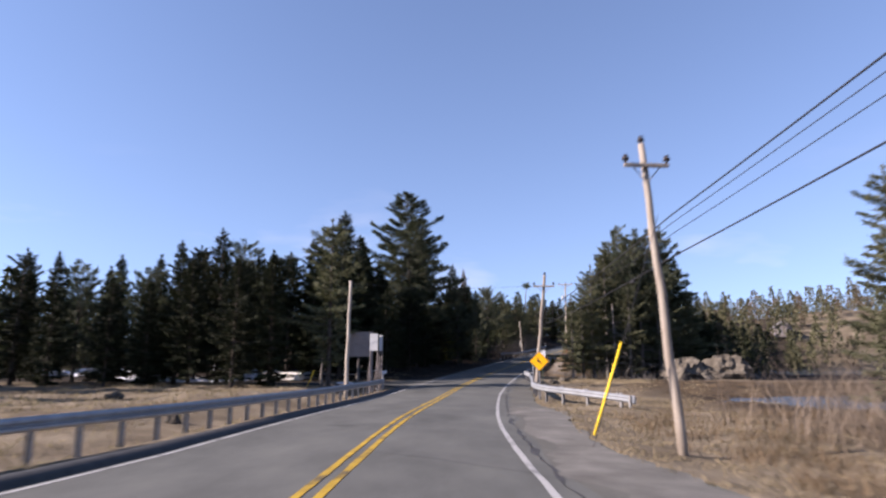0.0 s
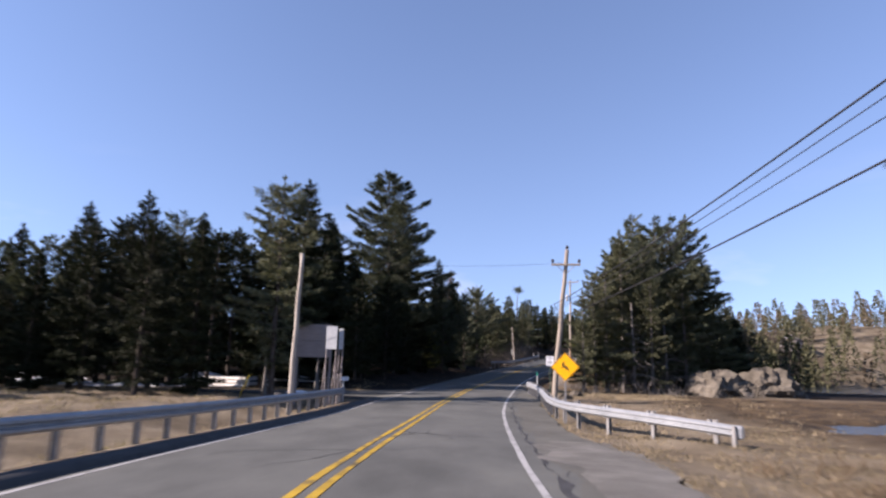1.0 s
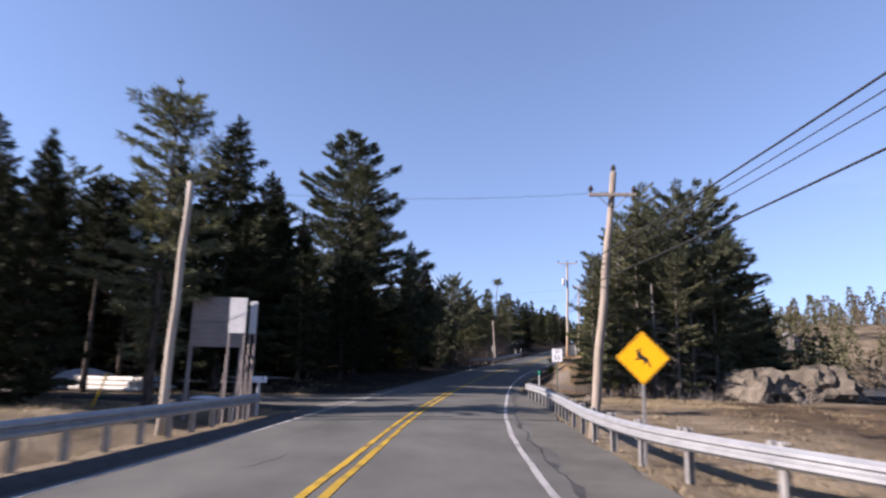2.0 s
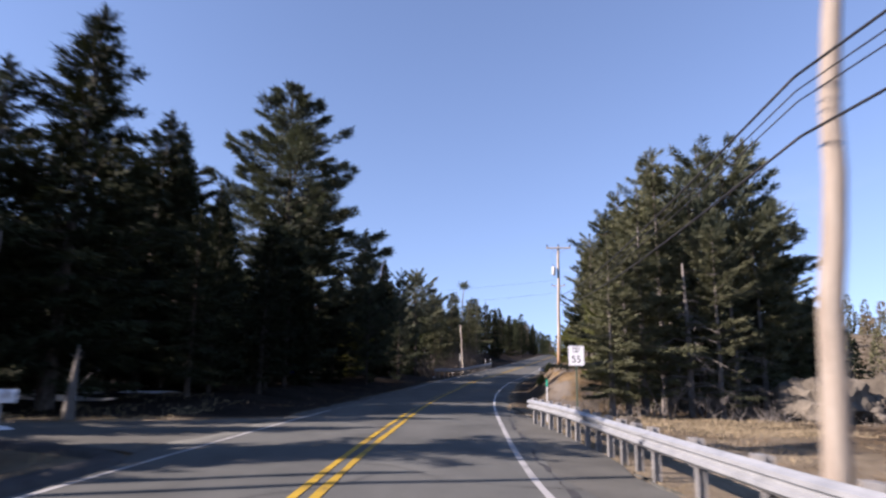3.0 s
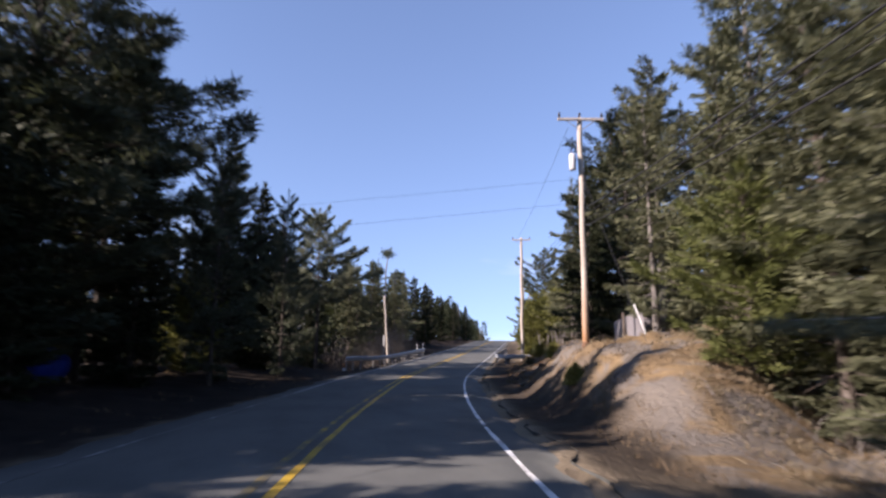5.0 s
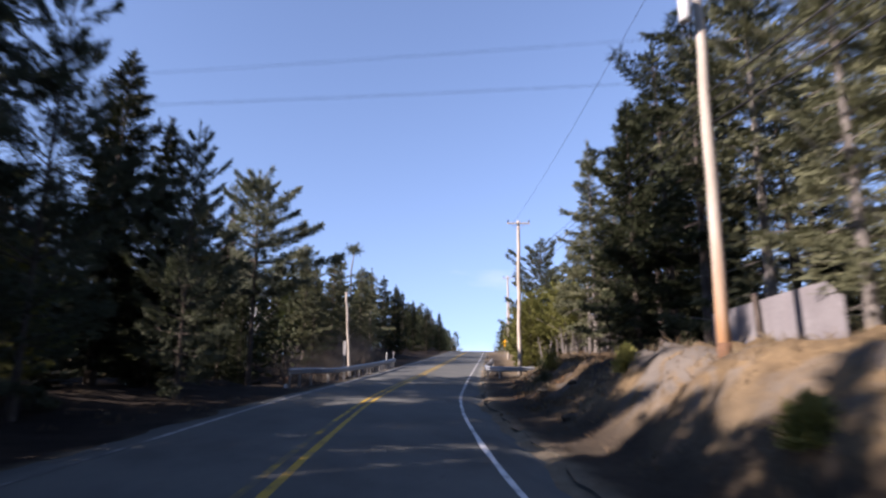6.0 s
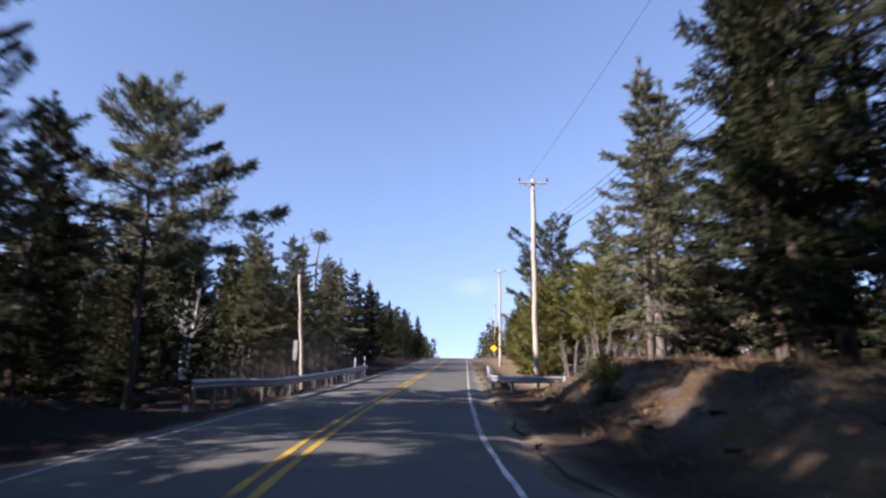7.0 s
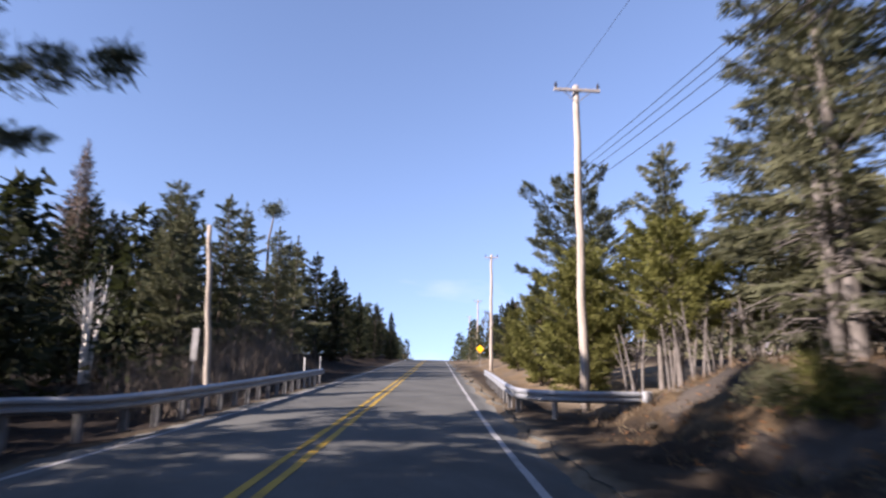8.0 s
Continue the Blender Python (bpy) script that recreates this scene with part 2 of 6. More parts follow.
def ground_material():
    """Dry grass, leaf litter and bare dirt by patches, sand on the banks by the painted attribute."""
    m = material("winter_ground", ((0.074, 0.057, 0.038), (0.138, 0.110, 0.076), (0.205, 0.170, 0.122)), scale=0.35, fine=9, rough=0.97, bump=0.8, bump_dist=0.06, spec=0.1)
    nt = m.node_tree
    bs = nt.nodes["Principled BSDF"]
    base = bs.inputs["Base Color"].links[0].from_socket
    at = nt.nodes.new("ShaderNodeAttribute")
    at.attribute_name = "soil"
    sep = nt.nodes.new("ShaderNodeSeparateColor")
    nt.links.new(at.outputs["Color"], sep.inputs[0])
    tc = nt.nodes.new("ShaderNodeTexCoord")
    prev = base
    # red: ochre sand and gravel; green: needle litter, near black with shade mixed into its colour; blue: dark marsh
    # peat
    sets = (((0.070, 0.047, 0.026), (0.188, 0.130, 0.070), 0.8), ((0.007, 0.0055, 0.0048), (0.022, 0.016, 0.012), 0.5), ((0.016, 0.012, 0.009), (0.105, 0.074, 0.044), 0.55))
    for i, (a, b, sc) in enumerate(sets):
        no = nt.nodes.new("ShaderNodeTexNoise")
        no.inputs["Scale"].default_value, no.inputs["Detail"].default_value, no.inputs["Roughness"].default_value = sc, 8, 0.7
        nt.links.new(tc.outputs["Object"], no.inputs["Vector"])
        rp = nt.nodes.new("ShaderNodeValToRGB")
        rp.color_ramp.elements[0].position, rp.color_ramp.elements[1].position = 0.35, 0.65
        rp.color_ramp.elements[0].color, rp.color_ramp.elements[1].color = (*a, 1), (*b, 1)
        nt.links.new(no.outputs["Fac"], rp.inputs[0])
        mx = nt.nodes.new("ShaderNodeMix")
        mx.data_type = "RGBA"
        nt.links.new(sep.outputs[i], mx.inputs["Factor"])
        nt.links.new(prev, mx.inputs["A"])
        nt.links.new(rp.outputs[0], mx.inputs["B"])
        prev = mx.outputs["Result"]
        if i == 0:   # grey ledge showing through the sand, and dark damp streaks
            vo = nt.nodes.new("ShaderNodeTexNoise")
            vo.inputs["Scale"].default_value, vo.inputs["Detail"].default_value, vo.inputs["Roughness"].default_value, vo.inputs["Distortion"].default_value = 0.33, 7, 0.6, 0.8
            nt.links.new(tc.outputs["Object"], vo.inputs["Vector"])
            r3 = nt.nodes.new("ShaderNodeValToRGB")
            for q, (ps, cl) in enumerate(((0.0, 0.0), (0.50, 0.0), (0.56, 0.85))):
                if q > 1:
                    r3.color_ramp.elements.new(ps)
                r3.color_ramp.elements[q].position, r3.color_ramp.elements[q].color = ps, (cl, cl, cl, 1)
            nt.links.new(vo.outputs["Fac"], r3.inputs[0])
            gate = nt.nodes.new("ShaderNodeMath")
            gate.operation = "MULTIPLY"
            nt.links.new(r3.outputs[0], gate.inputs[0])
            nt.links.new(sep.outputs[0], gate.inputs[1])
            m2 = nt.nodes.new("ShaderNodeMix")
            m2.data_type = "RGBA"
            nt.links.new(gate.outputs[0], m2.inputs["Factor"])
            nt.links.new(prev, m2.inputs["A"])
            m2.inputs["B"].default_value = (0.112, 0.104, 0.097, 1)
            prev = m2.outputs["Result"]
    nt.links.new(prev, bs.inputs["Base Color"])
    fine = bs.inputs["Normal"].links[0].from_node
    lump = nt.nodes.new("ShaderNodeTexNoise")
    lump.inputs["Scale"].default_value, lump.inputs["Detail"].default_value, lump.inputs["Roughness"].default_value = 1.9, 7, 0.68
    nt.links.new(tc.outputs["Object"], lump.inputs["Vector"])
    b2 = nt.nodes.new("ShaderNodeBump")
    b2.inputs["Strength"].default_value, b2.inputs["Distance"].default_value = 0.65, 0.22
    nt.links.new(lump.outputs["Fac"], b2.inputs["Height"])
    nt.links.new(b2.outputs[0], fine.inputs["Normal"])
    return m


GROUND = ground_material()


def water_material():
    m = bpy.data.materials.new("pond_water")
    m.use_nodes = True
    nt = m.node_tree
    bs = nt.nodes["Principled BSDF"]
    bs.inputs["Base Color"].default_value = (0.03, 0.04, 0.05, 1)
    bs.inputs["Roughness"].default_value = 0.06
    no = nt.nodes.new("ShaderNodeTexNoise")
    no.inputs["Scale"].default_value, no.inputs["Detail"].default_value = 2.4, 4
    tc = nt.nodes.new("ShaderNodeTexCoord")
    nt.links.new(tc.outputs["Object"], no.inputs["Vector"])
    bp = nt.nodes.new("ShaderNodeBump")
    bp.inputs["Strength"].default_value, bp.inputs["Distance"].default_value = 0.6, 0.14
    nt.links.new(no.outputs["Fac"], bp.inputs["Height"])
    nt.links.new(bp.outputs[0], bs.inputs["Normal"])
    return m


WATER = water_material()


# ---------------------------------------------------------------- building helpers
def mesh_of(name, verts, faces, mat, smooth=False):
    me = bpy.data.meshes.new(name)
    me.from_pydata([tuple(v) for v in verts], [], [tuple(f) for f in faces])
    me.materials.append(mat)
    if smooth:
        me.polygons.foreach_set("use_smooth", [True] * len(me.polygons))
    me.update()
    return me


def raw_mesh(name, co, loops, size, mats, mat_index=None):
    """A mesh from numpy arrays: points, and faces of one size."""
    me = bpy.data.meshes.new(name)
    n = len(loops)
    me.vertices.add(len(co))
    me.vertices.foreach_set("co", np.asarray(co, dtype=np.float32).ravel())
    me.loops.add(n * size)
    me.loops.foreach_set("vertex_index", np.asarray(loops, dtype=np.int32).ravel())
    me.polygons.add(n)
    me.polygons.foreach_set("loop_start", np.arange(0, n * size, size, dtype=np.int32))
    for mt in mats:
        me.materials.append(mt)
    if mat_index is not None:
        me.polygons.foreach_set("material_index", np.asarray(mat_index, dtype=np.int32))
    me.update(calc_edges=True)
    return me


def part(name, bm, mat, parent, label="", smooth=False):
    """Links a bmesh, or a finished mesh, as one object under its thing."""
    if isinstance(bm, bpy.types.Mesh):
        me = bm
    else:
        me = bpy.data.meshes.new(name)
        bm.to_mesh(me)
        bm.free()
        me.materials.append(mat)
        if smooth:
            me.polygons.foreach_set("use_smooth", [True] * len(me.polygons))
    ob = new(name, me)
    ob.parent = parent
    return tagged(ob, label)


def thing(name, x, y, z, label, category, group="", rz=0.0, rx=0.0, ry=0.0):
    ob = new(name)
    ob.empty_display_size = 0.3
    ob.matrix_world = pose(x, y, z, rx, ry, rz)
    return tagged(ob, label, category, group)


def bm_box(sx, sy, sz, at=(0, 0, 0), bevel=0.0, rot=None):
    bm = bmesh.new()
    bmesh.ops.create_cube(bm, size=1)
    bmesh.ops.scale(bm, vec=(sx, sy, sz), verts=bm.verts)
    if bevel:
        bmesh.ops.bevel(bm, geom=bm.edges[:], offset=bevel, segments=1, affect="EDGES")
    if rot is not None:
        bmesh.ops.transform(bm, matrix=rot, verts=bm.verts)
    bmesh.ops.translate(bm, vec=at, verts=bm.verts)
    return bm


def tube_data(points, radii, seg=8, cap=True):
    """Rings round a line of points: verts and faces of a closed, tapered tube."""
    pts = [Vector(p) for p in points]
    verts, faces = [], []
    ref = Vector((0, 0, 1))
    for i, p in enumerate(pts):
        d = (pts[min(i + 1, len(pts) - 1)] - pts[max(i - 1, 0)]).normalized()
        a = d.cross(ref if abs(d.z) < 0.9 else Vector((1, 0, 0))).normalized()
        b = d.cross(a)
        for k in range(seg):
            t = 2 * math.pi * k / seg
            verts.append(p + float(radii[i]) * (math.cos(t) * a + math.sin(t) * b))
    for i in range(len(pts) - 1):
        for k in range(seg):
            k2 = (k + 1) % seg
            faces.append((i * seg + k, i * seg + k2, (i + 1) * seg + k2, (i + 1) * seg + k))
    if cap:
        faces.append(tuple(range(seg))[::-1])
        faces.append(tuple((len(pts) - 1) * seg + k for k in range(seg)))
    return verts, faces


def bm_tube(points, radii, seg=8):
    bm = bmesh.new()
    v, f = tube_data(points, radii, seg)
    bv = [bm.verts.new(p) for p in v]
    for q in f:
        bm.faces.new([bv[i] for i in q])
    bmesh.ops.recalc_face_normals(bm, faces=bm.faces)
    return bm


# ---------------------------------------------------------------- road line and lie of the land
ROAD_X = ((-260, -1.87), (-30, -1.87), (0, -1.87), (8, -1.84), (14, -1.70), (20, -1.5), (26, -1.05), (35, -0.2), (44, 0.8), (48.7, 1.55), (53.6, 2.45), (62, 4.0), (70.2, 5.79),
          (76.4, 7.34), (81.7, 8.83), (87.3, 10.43), (92.9, 12.3), (98.6, 14.43), (104.1, 16.6), (125, 25.1), (150, 35.3), (200, 55.6), (260, 80), (420, 145))
ROAD_Z = ((-260, 11), (-60, 3), (-20, 0.9), (0, 0.0), (5.6, -0.22), (11.4, -0.375), (17.2, -0.47), (34.6, -0.78), (40.2, -0.8), (45.8, -0.77), (62.5, -0.425), (68, -0.285),
          (73.5, -0.125), (79.2, 0.075), (84.9, 0.345), (90.5, 0.625), (104, 1.4), (120, 2.5), (146, 4.4), (170, 6.2), (200, 8.3), (230, 9.3), (280, 9.6), (420, 8))
GRID = np.arange(-260, 420.5, 0.5)


def smoothed(table):
    v = np.interp(GRID, [a for a, _ in table], [b for _, b in table])
    k = np.hanning(33)
    k /= k.sum()
    lead = v[0] + (v[1] - v[0]) * np.arange(-16, 0)
    tail = v[-1] + (v[-1] - v[-2]) * np.arange(1, 17)
    return np.convolve(np.r_[lead, v, tail], k, "valid")


XS, ZS = smoothed(ROAD_X), smoothed(ROAD_Z)


def road_x(s):
    return np.interp(s, GRID, XS)


def road_z(s):
    return np.interp(s, GRID, ZS)


def road_slope(s):
    return road_x(np.asarray(s) + 0.5) - road_x(np.asarray(s) - 0.5)


def along(u, s):
    """The place u metres right of the centre line at station s."""
    m = road_slope(s)
    k = np.hypot(1, m)
    return road_x(s) + u / k, s - u * m / k


def station(x, y):
    s = np.clip(y, -255, 415)
    for _ in range(7):
        m = road_slope(s)
        s = np.clip(s + ((x - road_x(s)) * m + (y - s)) / (1 + m * m) * 0.9, -255, 415)
    m = road_slope(s)
    return ((x - road_x(s)) - (y - s) * m) / np.hypot(1, m), s


def step(a, b, v):
    t = np.clip((v - a) / (b - a), 0, 1)
    return t * t * (3 - 2 * t)


def right_edge(s):
    return np.interp(s, (-60, 8, 13, 18, 24, 32, 38, 50, 56, 64, 104, 420), (6.0, 6.2, 5.4, 5.3, 5.9, 5.2, 5.35, 5.25, 4.9, 4.2, 4.3, 4.3))


def left_edge(s):
    return np.interp(s, (-60, 5, 9, 13, 20, 44, 60, 96, 104, 420), (-5.6, -5.6, -5.3, -4.8, -4.4, -4.35, -4.1, -3.8, -3.75, -3.8))


def waves(x, y, w, seed=0.0):
    """Smooth unevenness about w metres across."""
    k = 2 * math.pi / w
    return (np.sin(k * (x + 0.31 * y) + seed) * np.cos(k * 0.83 * (y - 0.27 * x) + 1.7 * seed) + 0.5 * np.sin(k * 2.1 * (y + 0.6 * x) + 2.3 + seed) * np.cos(k * 1.9 * (x - 0.4 * y) + seed)) / 1.5


def seg_dist(x, y, a, b):
    ax, ay, bx, by = *a, *b
    t = np.clip(((x - ax) * (bx - ax) + (y - ay) * (by - ay)) / ((bx - ax) ** 2 + (by - ay) ** 2), 0, 1)
    return np.hypot(x - ax - t * (bx - ax), y - ay - t * (by - ay))


def land(x, y):
    """Height of the ground at a place."""
    x, y = np.asarray(x, dtype=float), np.asarray(y, dtype=float)
    u, s = station(x, y)
    rz = road_z(s)
    # right of the road
    d = u - right_edge(s)
    marsh = -0.78 + 0.10 * waves(x, y, 9, 0.4) + 0.05 * waves(x, y, 3.1, 2)
    near = rz - 0.06 - 0.10 * d
    low = np.where(near > marsh, near * (1 - step(0, 7, d)) + marsh * step(0, 7, d), marsh * step(0, 3, d) + near * (1 - step(0, 3, d)))
    hump = 1 - step(102, 112, s)
    back = step(80, 90, s)
    rise = 2.15 * step(0.9 + 1.0 * back, 3.3 + 1.7 * back, d) + 0.35 * step(4, 10, d) * (1 - back) - 0.75 * step(6.2, 10.5, d) * back + (0.28 * waves(x, y, 6.5, 1) + 0.16 * waves(x, y, 2.6, 3) + 0.07 * waves(x, y, 1.3, 5)) * step(0.8, 2.5, d)
    clods = (0.5 - np.abs(waves(x, y, 3.4, 7))) * 0.40 + (0.4 - np.abs(waves(x, y, 1.9, 9))) * 0.38 + 0.16 * waves(x, y, 1.05, 4)
    rise = rise + clods * step(0.9, 2.2, d) * (0.35 + 0.85 * step(78, 86, s))
    bank = rz - 0.06 + rise * np.interp(s, (60, 67, 71, 75, 79, 83, 87, 92, 98, 104, 110), (0.0, 0.1, 0.6, 0.95, 0.85, 0.85, 0.52, 0.65, 0.58, 0.72, 0.50))
    beyond = rz - 0.06 + 0.55 * step(2, 7, d) + 0.9 * step(6, 16, d) * step(112, 122, s) + 0.1 * waves(x, y, 4, 1)
    high = bank * hump + beyond * (1 - hump)
    upland = step(64, 72, s) * (1 - step(0, 5, (x - 17) - (y - 72) * 1.2) * (1 - step(100, 112, s)))
    right = low * (1 - upland) + high * upland
    fall = step(20, 42, u) * (1 - step(118, 150, y))
    right = right * (1 - fall) + (-0.75 + 0.12 * waves(x, y, 11, 5)) * fall
    right = right + 5.5 * np.exp(-((x - 100) / 26) ** 2 - ((y - 66) / 34) ** 2)
    right = right + 4.8 * np.exp(-((x - 112) / 30) ** 2 - ((y - 172) / 26) ** 2) * step(10, 25, u)
    # left of the road
    e = left_edge(s) - u
    field = -0.62 + 0.22 * waves(x, y, 13, 2.2) + 0.08 * waves(x, y, 4, 1.2) + 0.5 * step(30, 70, e)
    ditch = rz - 0.06 - 0.5 * step(0.6, 3.0, e)
    leftlow = ditch * (1 - step(2.0, 8.0, e)) + field * step(2.0, 8.0, e)
    wood = rz - 0.06 + 0.45 * step(1.5, 6, e) + 0.12 * waves(x, y, 6, 0.7) * step(0.5, 3, e) + 0.3 * step(8, 30, e)
    creek = rz - 0.06 - 0.9 * step(0.8, 3.0, e) + 0.1 * waves(x, y, 4, 2)
    knoll = rz - 0.06 + 1.25 * step(2.5, 6.5, e) * (1 - step(8, 15, e)) - 0.9 * step(10, 20, e) + 0.15 * waves(x, y, 5, 0.3) * step(1, 3, e)
    lf = wood * (1 - step(97, 101, s)) + creek * step(97, 101, s) * (1 - step(118, 126, s)) + knoll * step(118, 126, s)
    drive = rz - 0.10 + 0 * e
    lf = lf * step(55, 61, s) + (leftlow * (1 - step(45.5, 47.5, s)) + drive * step(45.5, 47.5, s)) * (1 - step(55, 61, s))
    z = np.where(u > 0, np.where(d > 0, right, rz - 0.14), np.where(e > 0, lf, rz - 0.14))
    far = step(180, 380, np.hypot(x, y - 60))
    z = z * (1 - far) + np.clip(z, -0.8, 9) * far
    # the creek and the bay
    pond = np.minimum(seg_dist(x, y, (21.4, 33.8), (44, 37)) / 6.2, np.minimum(seg_dist(x, y, (44, 37), (60, 74)) / 6, seg_dist(x, y, (56, 92), (170, 160)) / 19))
    dip = 1 - step(0.55, 1.1, pond + 0.18 * waves(x, y, 6, 3))
    z = np.where(u > 8, z * (1 - dip) + np.minimum(z, -1.6) * dip, z)
    return z


def land_z(x, y):
    return float(land(np.array([x]), np.array([y]))[0])


# ---------------------------------------------------------------- ground, road, water
def axis(fine0, fine1, st, lo, hi, grow=1.18):
    mid = list(np.arange(fine0, fine1 + st / 2, st))
    a, w = [], st
    v = fine0
    while v > lo:
        w *= grow
        v -= w
        a.append(v)
    b, w = [], st
    v = fine1
    while v < hi:
        w *= grow
        v += w
        b.append(v)
    return np.array(a[::-1] + mid + b)


def build_ground():
    gx, gy = axis(-16, 38, 0.37, -2200, 2200, 1.2), axis(-2, 124, 0.39, -900, 3200, 1.2)
    X, Y = np.meshgrid(gx, gy)
    Z = land(X, Y)
    nx, ny = len(gx), len(gy)
    idx = np.arange(nx * ny).reshape(ny, nx)
    loops = np.stack([idx[:-1, :-1], idx[:-1, 1:], idx[1:, 1:], idx[1:, :-1]], -1).reshape(-1, 4)
    me = raw_mesh("ground", np.stack([X, Y, Z], -1).reshape(-1, 3), loops, 4, [GROUND])
    me.polygons.foreach_set("use_smooth", [True] * len(me.polygons))
    u, s = station(X, Y)
    d, e = u - right_edge(s), left_edge(s) - u
    wob = 0.25 * waves(X, Y, 3.5, 1) + 0.15 * waves(X, Y, 1.4, 2)
    sand = step(63, 68, s) * (1 - step(104, 112, s)) * step(0.8, 2.6, d + wob) * (1 - step(9, 14, d + wob)) * 0.9
    sand = np.maximum(sand, step(112, 118, s) * step(0.5, 2, d) * (1 - step(5, 9, d)) * 0.6)
    # Litter also carries shade: under the left wood, along the bank's foot and end.
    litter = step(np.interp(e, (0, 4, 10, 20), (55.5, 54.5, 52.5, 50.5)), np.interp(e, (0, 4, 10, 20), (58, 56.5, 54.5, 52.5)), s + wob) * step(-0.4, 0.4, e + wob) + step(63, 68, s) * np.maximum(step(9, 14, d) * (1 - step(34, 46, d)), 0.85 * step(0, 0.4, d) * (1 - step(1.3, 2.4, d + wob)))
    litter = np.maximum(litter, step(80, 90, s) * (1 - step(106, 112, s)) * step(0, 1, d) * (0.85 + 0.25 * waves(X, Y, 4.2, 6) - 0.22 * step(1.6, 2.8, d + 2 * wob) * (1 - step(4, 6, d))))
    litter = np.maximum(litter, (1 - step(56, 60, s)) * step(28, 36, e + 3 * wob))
    peat = (u > 0) * (1 - step(60, 66, s)) * step(5.5, 10, d + 2 * wob)
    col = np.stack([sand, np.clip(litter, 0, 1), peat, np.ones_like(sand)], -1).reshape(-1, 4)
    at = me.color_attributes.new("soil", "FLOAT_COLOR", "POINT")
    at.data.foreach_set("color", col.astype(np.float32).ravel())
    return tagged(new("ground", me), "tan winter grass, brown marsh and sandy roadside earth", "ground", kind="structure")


ground = build_ground()


def strip(name, mat, s0, s1, ds, left, right, lift, cols=2, ragged=0.0, seed=1, skirt=0.0):
    """A ribbon along the road between two offsets, given as numbers or functions of the station."""
    ss = np.arange(s0, s1 + ds / 2, ds)
    rg = np.random.RandomState(seed)
    ul = left(ss) if callable(left) else np.full_like(ss, left)
    ur = right(ss) if callable(right) else np.full_like(ss, right)
    if ragged:
        k = np.ones(3) / 3
        ul = ul + np.convolve(rg.normal(0, ragged, len(ss)), k, "same")
        ur = ur + np.convolve(rg.normal(0, ragged, len(ss)), k, "same")
    co = []
    fr = np.linspace(0, 1, cols)
    for f in fr:
        u = ul + (ur - ul) * f
        x, y = along(u, ss)
        co.append(np.stack([x, y, road_z(ss) - 0.012 * np.abs(u) + lift], -1))
    if skirt:
        for u, at in ((ul - 0.05, 0), (ur + 0.05, len(co))):
            x, y = along(u, ss)
            co.insert(at, np.stack([x, y, road_z(ss) - 0.012 * np.abs(u) + lift - skirt], -1))
    co = np.stack(co, 1)
    n, c = co.shape[:2]
    idx = np.arange(n * c).reshape(n, c)
    loops = np.stack([idx[:-1, :-1], idx[:-1, 1:], idx[1:, 1:], idx[1:, :-1]], -1).reshape(-1, 4)
    me = raw_mesh(name, co.reshape(-1, 3), loops, 4, [mat])
    me.polygons.foreach_set("use_smooth", [True] * len(me.polygons))
    return new(name, me)


road = tagged(strip("road", ASPHALT, -120, 400, 0.5, left_edge, right_edge, 0.0, cols=13, ragged=0.15, skirt=0.16), "grey worn two-lane asphalt road", "road", kind="structure")
def right_line(s):
    return np.interp(s, (-60, 10, 18, 40, 44, 60, 80, 92, 98, 420), (3.36, 3.34, 3.25, 3.25, 3.31, 3.31, 3.20, 3.27, 3.38, 3.38))


def left_line(s):
    return np.interp(s, (-60, 5, 9, 13, 20, 30, 56, 62, 420), (-4.6, -4.6, -4.4, -4.0, -3.78, -3.65, -3.5, -3.3, -3.42))


def edge_line(mid, half, s0, s1, mat, seed, label):
    ob = strip("lane_marking", mat, s0, s1, 0.5, lambda s: mid(s) - half, lambda s: mid(s) + half, 0.006, ragged=0.014, seed=seed)
    ob.parent = road
    tagged(ob, label)


PAINT_THIN = material("thin_yellow_paint", ((0.072, 0.068, 0.050), (0.115, 0.092, 0.040), (0.330, 0.212, 0.024)), scale=1.1, fine=24, rough=0.7, bump=0.15, stops=(0.45, 0.64))
PAINT_WORN = material("chipped_white_paint", ((0.075, 0.076, 0.073), (0.400, 0.400, 0.390), (0.560, 0.560, 0.550)), scale=1.3, fine=22, rough=0.7, bump=0.15, stops=(0.37, 0.52))
PAINT_FAINT = material("faint_white_paint", ((0.070, 0.071, 0.068), (0.085, 0.086, 0.082), (0.230, 0.230, 0.225)), scale=1.2, fine=26, rough=0.7, bump=0.15, stops=(0.42, 0.62))
edge_line(right_line, 0.065, -60, 62, PAINT_WHITE, 5, "worn white edge line")
edge_line(right_line, 0.048, 62, 91, PAINT_WORN, 6, "narrow white edge line with gaps worn in it")
edge_line(right_line, 0.060, 91, 330, PAINT_WHITE, 7, "worn white edge line")
edge_line(left_line, 0.06, -60, 60, PAINT_WHITE, 8, "worn white edge line")
edge_line(left_line, 0.05, 60, 81, PAINT_FAINT, 9, "white edge line almost worn away")
edge_line(left_line, 0.06, 81, 330, PAINT_WHITE, 10, "worn white edge line")
edge_line(lambda s: 0.15 + 0 * s, 0.065, -60, 330, PAINT_YELLOW, 11, "worn yellow centre line")
GRIT = material("gritty_shoulder", ((0.080, 0.076, 0.068), (0.112, 0.107, 0.097), (0.155, 0.147, 0.134)), scale=0.9, fine=70, rough=0.97, bump=0.7, bump_dist=0.02)
